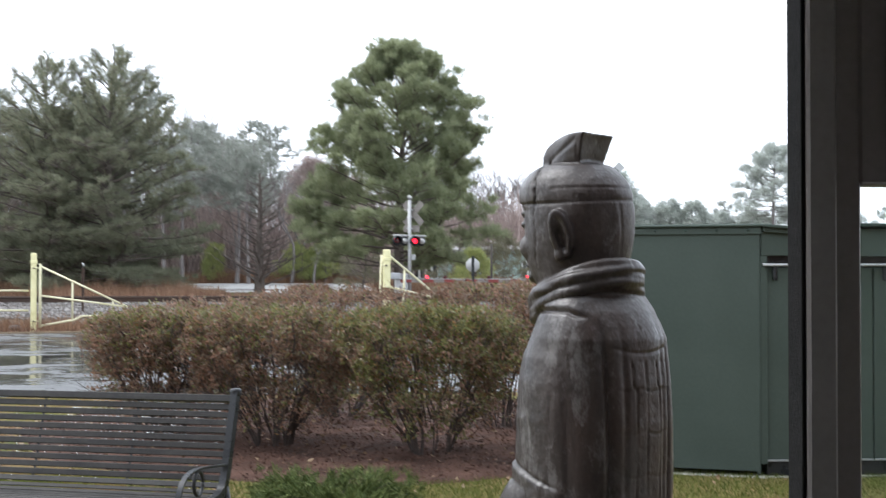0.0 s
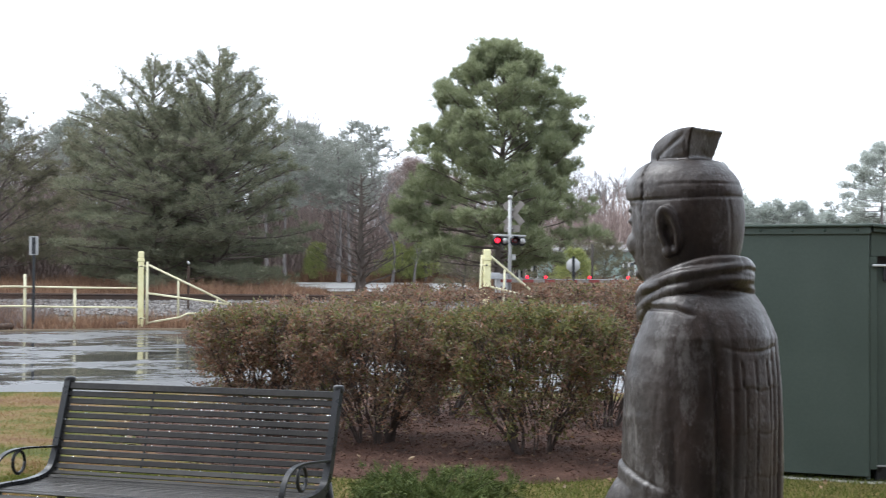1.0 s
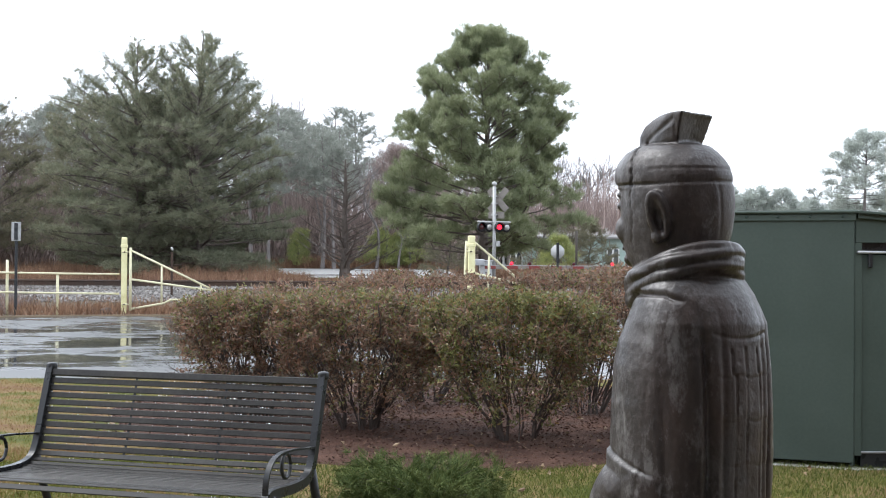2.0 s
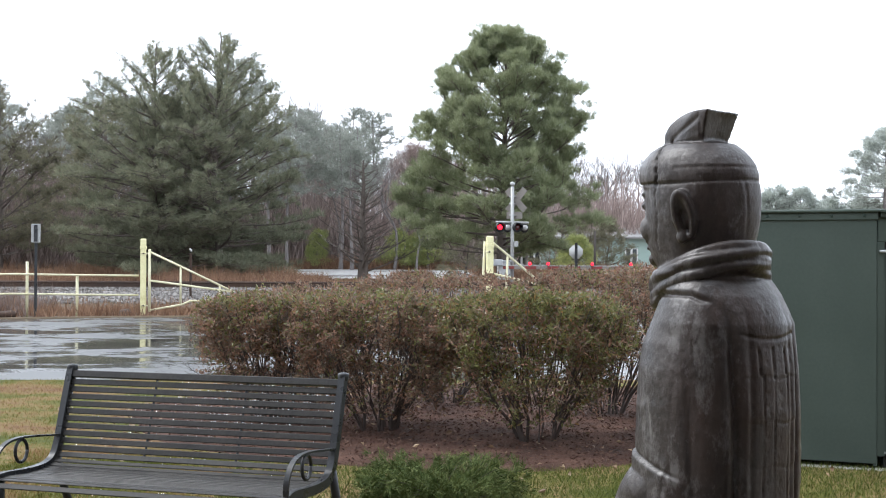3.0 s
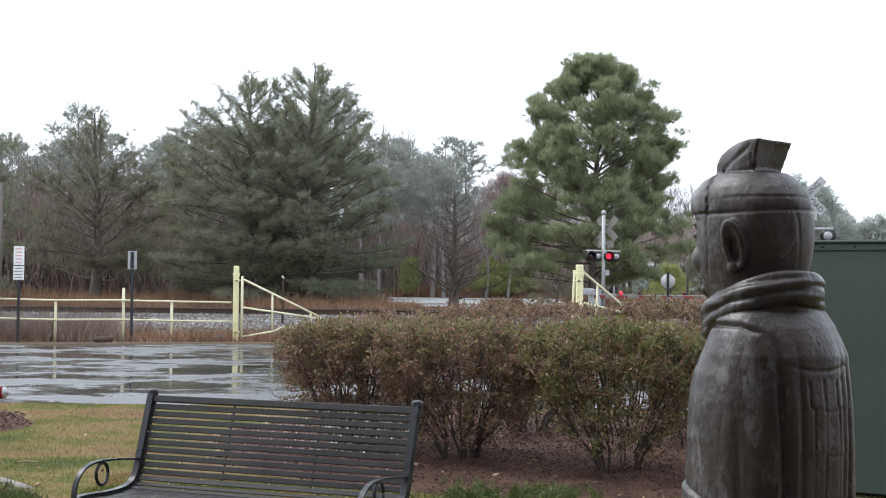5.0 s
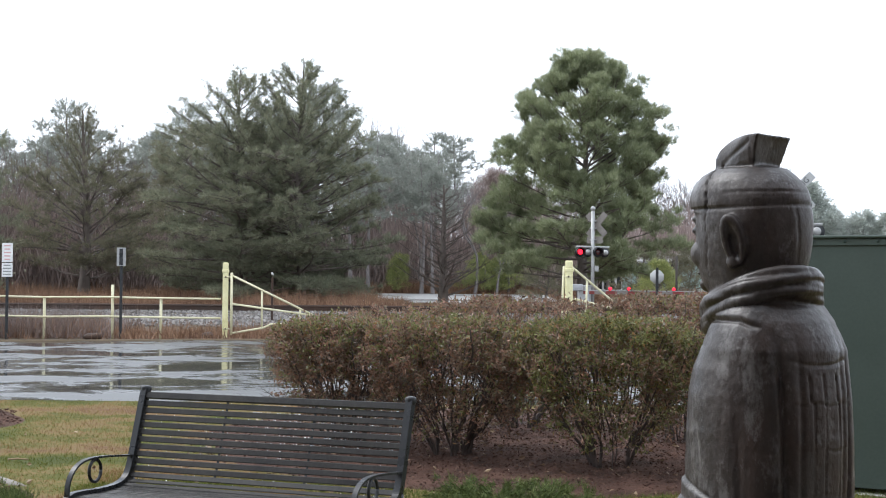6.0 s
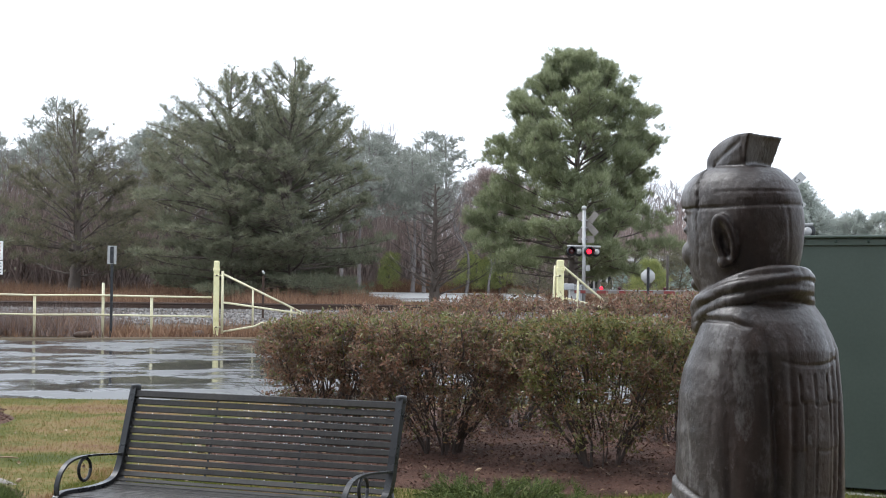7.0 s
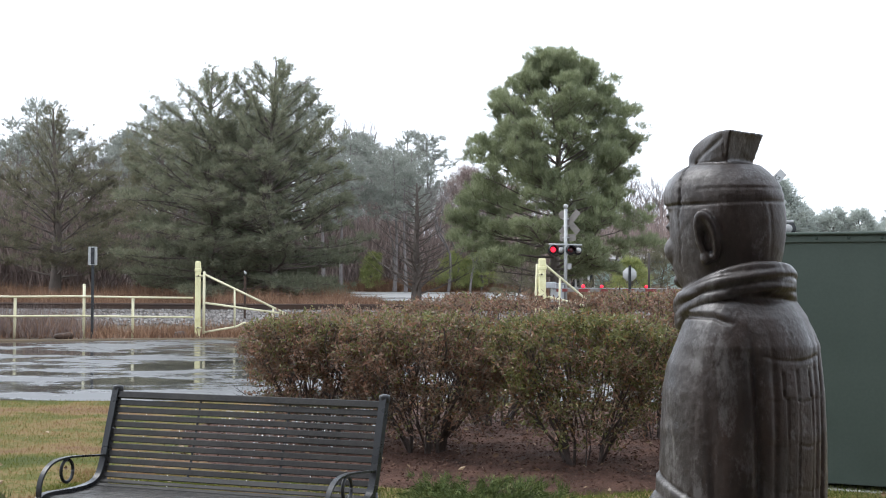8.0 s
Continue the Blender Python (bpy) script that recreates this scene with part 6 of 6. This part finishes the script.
def bush(seed, x, y, w, d, low, top, count, stems, label, green=0.10, fresh_top=0.45):
    """A clipped shrub: forked stems from one root and a dense crown of small leaves."""
    rng = np.random.default_rng(seed)
    root = thing("hedge_bush", pose(x, y, 0.03), label, "bush", "clipped hedge")
    tips = []

    def grow(g, p, dvec, length, radius, depth):
        pts = [p]
        for i in range(3):
            dvec = (dvec + Vector(rng.normal(size=3)) * 0.13 + Vector((0, 0, 0.04))).normalized()
            pts.append(pts[-1] + dvec * (length / 3))
        g.tube(pts, [radius * (1 - 0.15 * i) for i in range(4)], 5 if depth > 1 else 3, caps=False)
        if depth == 0 or pts[-1].z > top * 0.95:
            tips.append(pts[-1])
            return
        for k in range(2 if depth > 2 else 3):
            side = Vector(rng.normal(size=3))
            side.z *= 0.4
            grow(g, pts[-1] if k < 2 else pts[2], (dvec + side.normalized() * 0.55).normalized(), length * rng.uniform(0.6, 0.85), radius * 0.62, depth - 1)

    for k in range(stems):
        a = 2 * math.pi * k / stems + rng.uniform(-0.4, 0.4)
        lean = rng.uniform(0.03, 0.30)
        g = Geo()
        grow(g, Vector((0.15 * math.cos(a), 0.15 * math.sin(a), 0)), Vector((math.cos(a) * lean * w, math.sin(a) * lean * d, 1)).normalized(), 0.36, rng.uniform(0.006, 0.013), 4)
        part("stem", g, M_STEM, root)
    # tall leaders that run up through the foliage
    for k in range(9):
        a = rng.uniform(-2.9, -0.2) if k < 8 else rng.uniform(0, 3.1)
        out, tall = rng.uniform(0.55, 0.98), top * rng.uniform(0.74, 0.93)
        path = [(0.13 * math.cos(a), 0.13 * math.sin(a), 0)]
        for j in range(1, 7):
            f = j / 6
            path.append((0.5 * w * out * math.cos(a) * f ** 0.7 + rng.normal() * 0.014, 0.5 * d * out * math.sin(a) * f ** 0.7 + rng.normal() * 0.014, tall * f))
        part("stem", Geo().tube(path, [0.0135 - 0.0013 * j for j in range(7)], 5, caps=False), M_STEM, root)
    # fine shoots that fan out through the crown up to its clipped surface
    fine = Geo()
    for k in range(34):
        a = rng.uniform(-math.pi, 0.0) if k < 34 else rng.uniform(0.0, math.pi)
        out, tall = rng.uniform(0.25, 0.97), top * rng.uniform(0.78, 0.97)
        start = rng.uniform(0.10, 0.45)
        path = []
        for j in range(6):
            f = start + (1 - start) * j / 5
            path.append((0.5 * w * out * math.cos(a) * f ** 0.6 + rng.normal() * 0.012, 0.5 * d * out * math.sin(a) * f ** 0.6 + rng.normal() * 0.012, tall * f))
        fine.tube(path, [0.0075 - 0.0010 * j for j in range(6)], 4, caps=False)
    tagged(part("fine_branching", fine, M_STEM, root), kind="stuff")
    n = count
    p = rng.uniform(-1, 1, (n, 3))
    r = (np.abs(p[:, 0]) ** 3.2 + np.abs(p[:, 1]) ** 3.2 + np.abs(p[:, 2]) ** 6.0) ** (1 / 3.4)
    bump = np.array([noise.fractal(Vector((a * 2.3 + seed, b * 2.3, c * 2.3)), 0.7, 2.0, 3) for a, b, c in p])
    bald = np.array([noise.noise(Vector((a * 5.2, b * 5.2 + seed, c * 4.2))) for a, b, c in p])
    edge = 0.92 + (0.30 - 0.16 * np.clip(p[:, 2], 0, 1)) * bump
    lower = np.clip((p[:, 2] + 1) / 1.45, 0, 1)
    keep = (r < edge) & (r > edge - 0.42) & (rng.random(n) < 0.07 + 0.93 * lower ** 1.75) & (bald > 0.075)
    per = 7
    p = p[keep][: count // 7]
    mid, half = (low + top) / 2, (top - low) / 2
    vase = 0.86 + 0.14 * np.clip(p[:, 2:3] + 0.6, -0.6, 1)
    c = p * np.array([w / 2, d / 2, half]) * np.concatenate([vase, vase, np.ones_like(vase)], 1) + np.array([0, 0, mid])
    out = unit(p * np.array([1, 1, 0.8]) + 0.45 * rng.normal(size=p.shape) + np.array([0, 0, 0.45]))
    # whorls of leaves round each shoot tip, the newest shoots on top still green
    way = unit(out[:, None] * rng.uniform(0.1, 0.9, (len(p), per, 1)) + unit(rng.normal(size=(len(p), per, 3))) * 0.9).reshape(-1, 3)
    fresh = rng.random(len(p)) < green + fresh_top * np.clip((p[:, 2] - 0.25) / 0.7, 0, 1)
    fresh = np.repeat(fresh, per)
    c = (c[:, None] + 0.022 * rng.normal(size=(len(p), per, 3))).reshape(-1, 3)
    for name, pick, mt in (("foliage", ~fresh, M_HEDGE), ("green_foliage", fresh, M_HEDGE_GREEN)):
        v, f = leaves(rng, c[pick], way[pick], 0.044, 0.0168, 0.4)
        part(name, raw_mesh(name, v, f, mt), mt, root)


HEDGE = [
    (201, -0.92, 11.85, 1.42, 1.5, 0.16, 1.13, 34000, 6, "clipped bronze-green shrub at the hedge end"),
    (202, -0.02, 11.25, 1.50, 1.5, 0.14, 1.145, 34000, 7, "clipped bronze-green shrub on open dark stems"),
    (203, 1.20, 10.65, 1.55, 1.4, 0.14, 1.17, 36000, 5, "clipped green shrub on three splayed stems", 0.50),
    (204, 0.60, 13.35, 1.8, 1.4, 0.50, 1.29, 12000, 6, "clipped reddish shrub in the hedge's second row", 0.04, 0.12),
    (205, 2.05, 12.40, 1.7, 1.4, 0.42, 1.34, 17000, 7, "clipped reddish shrub with bushy low stems", 0.06, 0.2),
    (206, -0.55, 13.35, 1.8, 1.4, 0.50, 1.17, 12000, 6, "clipped reddish shrub in the hedge's second row", 0.04, 0.12),
    (207, 2.95, 13.6, 1.7, 1.3, 0.52, 1.37, 12000, 6, "clipped reddish shrub at the back of the bed", 0.04, 0.12),
]
for row in HEDGE:
    bush(*row)


def juniper():
    rng = np.random.default_rng(301)
    root = thing("juniper", pose(0.36, 8.15, 0.0), "low spreading feathery green juniper on the grass", "shrub")
    g = Geo()
    cs, ws = [], []
    for k in range(84):
        az = k * 2.39996
        el = rng.uniform(0.05, 0.75)
        length = rng.uniform(0.36, 0.60) * (1.05 - 0.38 * el)
        pts = tree_limb(g, rng, (0, 0, 0.02), az, el, length, 0.008, -0.35, 4, 5)
        for j in range(1, 6):
            for _ in range(6):
                dv = np.array(pts[j] - pts[j - 1])
                cs.append(np.array(pts[j]) + rng.normal(size=3) * 0.028)
                ws.append(unit(dv + rng.normal(size=3) * 0.05 + np.array([0, 0, 0.03])))
    tagged(part("branches", g, M_STEM, root), kind="stuff")
    v, f = needles(rng, np.array(cs), np.array(ws), 0.058, 0.0055, 20, 0.55)
    part("sprays", raw_mesh("sprays", v, f, M_JUNIPER), M_JUNIPER, root)


juniper()


def edge_shrub():
    rng = np.random.default_rng(302)
    root = thing("shrub", pose(-13.3, 33.6, 0), "loose dull olive-brown shrub by the fence", "shrub")
    g = Geo()
    for k in range(14):
        tree_limb(g, rng, (0, 0, 0), k * 2.4, 1.0, 1.7, 0.02, 0.2, 4, 4)
    tagged(part("branches", g, M_STEM, root), kind="stuff")
    p = rng.normal(size=(2600, 3)) * np.array([0.55, 0.5, 0.55]) + np.array([0, 0, 1.45])
    v, f = leaves(rng, p, rng.normal(size=p.shape), 0.11, 0.05)
    part("foliage", raw_mesh("foliage", v, f, M_OLIVE), M_OLIVE, root)


edge_shrub()


PATCHES = [(-5.45, 13.5, 1.05, 1.75, 0.0), (-3.75, 8.95, 1.2, 0.85, -0.35)]


def in_patch(x, y, grow=1.0):
    """True where bare soil replaces the turf."""
    hit = np.zeros(np.shape(x), bool)
    for cx, cy, rx, ry, turn in PATCHES:
        dx, dy = x - cx, y - cy
        u, v = dx * math.cos(turn) + dy * math.sin(turn), dy * math.cos(turn) - dx * math.sin(turn)
        hit |= (u / rx) ** 2 + (v / ry) ** 2 < grow * (1 + 0.12 * np.sin(5 * np.arctan2(v, u) + cx))
    return hit


def soil_patches():
    rng = np.random.default_rng(611)
    for k, (cx, cy, rx, ry, turn) in enumerate(PATCHES):
        g, n = Geo(), 40
        verts = [(cx, cy, 0.022)]
        for f, z in ((0.55, 0.018), (0.92, 0.008), (1.0, -0.008)):
            for j in range(n):
                a = 2 * math.pi * j / n
                w = f * math.sqrt(1 + 0.12 * math.sin(5 * a + cx))
                u, v = rx * math.cos(a) * w, ry * math.sin(a) * w
                verts.append((cx + u * math.cos(turn) - v * math.sin(turn), cy + u * math.sin(turn) + v * math.cos(turn), z))
        faces = [(0, 1 + j, 1 + (j + 1) % n) for j in range(n)]
        for r in range(2):
            faces += [(1 + r * n + j, 1 + (r + 1) * n + j, 1 + (r + 1) * n + (j + 1) % n, 1 + r * n + (j + 1) % n) for j in range(n)]
        g.add(verts, faces, 0, True)
        tagged(part("soil_patch", g, M_MULCH), "bare wet brown soil beside the lawn", "soil", kind="structure")
    # chips and dark low tufts on the soil
    x, y = rng.uniform(-6.6, -2.4, 26000), rng.uniform(7.8, 15.4, 26000)
    keep = in_patch(x, y, 0.9)
    x, y = x[keep], y[keep]
    m = len(x)
    c = np.stack([x, y, np.full(m, 0.020)], 1)
    v, f = leaves(rng, c, np.stack([rng.normal(size=m), rng.normal(size=m), rng.normal(0, 0.3, m)], 1), 0.036, 0.013, 0.3)
    tagged(part("soil_chips", raw_mesh("soil_chips", v, f, M_CHIP), M_CHIP), "loose wet bark chips on the soil patches", "mulch", kind="stuff")
    near = (y < 10) & (np.array([noise.noise(Vector((a * 2.1, b * 2.1, 0))) for a, b in zip(x, y)]) > -0.05)
    c = np.repeat(c[near], 5, 0) + rng.normal(size=(5 * int(near.sum()), 3)) * np.array([0.03, 0.03, 0])
    v, f = needles(rng, c, np.tile(np.array([[0.0, 0.0, 1.0]]), (len(c), 1)), 0.085, 0.006, 3, 0.5)
    tagged(part("ground_cover", raw_mesh("ground_cover", v, f, M_JUNIPER), M_JUNIPER), "low dark green tufts on the planting soil", "plants", kind="stuff")


soil_patches()


def lawn():
    """Dormant grass: straw and green blades in patches."""
    rng = np.random.default_rng(401)
    vs = []
    for n, x0, x1, y0, y1, h in ((60000, -6.4, -0.6, 8.2, 16.3, 0.032), (140000, -2.6, 5.6, 6.4, 10.4, 0.040), (9000, 2.6, 7, 10, 16.2, 0.05), (12000, -3.5, 0, 5.2, 7.2, 0.045)):
        x, y = rng.uniform(x0, x1, n), rng.uniform(y0, y1, n)
        inbed = ((x - 0.75) / 3.12) ** 2 + ((y - 12.75) / 3.32) ** 2 < 1
        inbed |= in_patch(x, y)
        x, y = x[~inbed], y[~inbed]
        n = len(x)
        d = unit(np.stack([rng.normal(0, 0.55, n), rng.normal(0, 0.55, n), np.ones(n)], 1))
        root = np.stack([x, y, np.full(n, -0.004)], 1)
        side = unit(np.cross(d, rng.normal(size=(n, 3)))) * rng.uniform(0.0018, 0.0035, (n, 1))
        vs.append(np.stack([root - side, root + side, root + d * h * rng.uniform(0.4, 1.3, (n, 1))], 1).reshape(-1, 3))
    v = np.concatenate(vs)
    green = v[:, 1].reshape(-1, 3)[:, 0] < 10.4
    green &= v[:, 0].reshape(-1, 3)[:, 0] > -1.0
    tri = v.reshape(-1, 3, 3)
    v, v2 = tri[~green].reshape(-1, 3), tri[green].reshape(-1, 3)
    shade = part("bed_grass", raw_mesh("bed_grass", v2, np.arange(len(v2)).reshape(-1, 3), M_GRASS_GREEN), M_GRASS_GREEN)
    tagged(shade, "wet green grass between the bed and the building", "grass", kind="stuff")
    ob = part("lawn_grass", raw_mesh("lawn_grass", v, np.arange(len(v)).reshape(-1, 3), M_GRASS), M_GRASS)
    tagged(ob, "short wet winter grass, straw and green in patches", "grass", kind="stuff")


lawn()


def litter():
    """Dry leaves blown over the bed and the grass."""
    rng = np.random.default_rng(501)
    n = 420
    a, r = rng.uniform(0, 2 * np.pi, n), np.sqrt(rng.random(n)) * 1.12
    c = np.stack([0.75 + 3.15 * np.cos(a) * r, 12.4 + 3.1 * np.sin(a) * r, 0.055 * np.clip(1 - r ** 3, 0, 1) + 0.026], 1)
    m = 160
    c = np.concatenate([c, np.stack([rng.uniform(-5.5, 4.5, m), rng.uniform(7.5, 13.5, m), np.full(m, 0.03)], 1)])
    w = np.stack([rng.normal(size=len(c)), rng.normal(size=len(c)), rng.normal(0, 0.25, len(c))], 1)
    v, f = leaves(rng, c, w, 0.055, 0.032, 0.5)
    tagged(part("leaf_litter", raw_mesh("leaf_litter", v, f, M_DRY_LEAF), M_DRY_LEAF), "scattered dry tan leaves on bed and lawn", "leaves", kind="stuff")


litter()


def path_edge():
    g = Geo()
    g.tube([(-4.3, 10.75, -0.03), (-3.9, 10.5, -0.018), (-3.55, 10.2, -0.01), (-3.29, 9.93, -0.005), (-3.11, 9.75, -0.008), (-2.93, 9.59, -0.02)], [0.06, 0.065, 0.06, 0.055, 0.05, 0.03], 8, flat=0.55)
    tagged(part("path_edging", g, M_DULL), "pale curved edging half sunk in the lawn", "edging")


path_edge()


def stick():
    g = Geo().tube([(-0.08, 0.01, 0.0), (0.0, 0.0, 0.006), (0.08, -0.02, 0.0)], [0.006, 0.008, 0.005], 6)
    ob = part("stick", g, M_DRY_LEAF)
    ob.matrix_basis = pose(-3.44, 10.85, 0.022, 0, 0, 12)
    tagged(ob, "short pale dry stick on the lawn", "stick")


stick()


# ---- what moves: added lens drums turn lit to dark, in place of switching lamps ----
def motions():
    changes = [(0.70, 0), (1.60, 1), (2.32, 0), (3.26, 1), (3.99, 0), (4.87, 1), (5.60, 0), (6.50, 1), (7.21, 0)]
    for lens, m, which in FLASHERS:
        lit = which == 1
        turn = 0.0 if lit else 180.0
        rows = [(0.0, m @ pose(0, 0, 0, 0, 0, turn))]
        for t, side in changes:
            target = 0.0 if side == which else 180.0
            step = (target - turn) / 3
            rows.append((t - 0.05, m @ pose(0, 0, 0, 0, 0, turn)))
            for k in (1, 2, 3):
                turn += step
                rows.append((t - 0.05 + k * 0.0334, m @ pose(0, 0, 0, 0, 0, turn)))
        rows.append((8.0, m @ pose(0, 0, 0, 0, 0, turn)))
        walk(lens, rows)


motions()
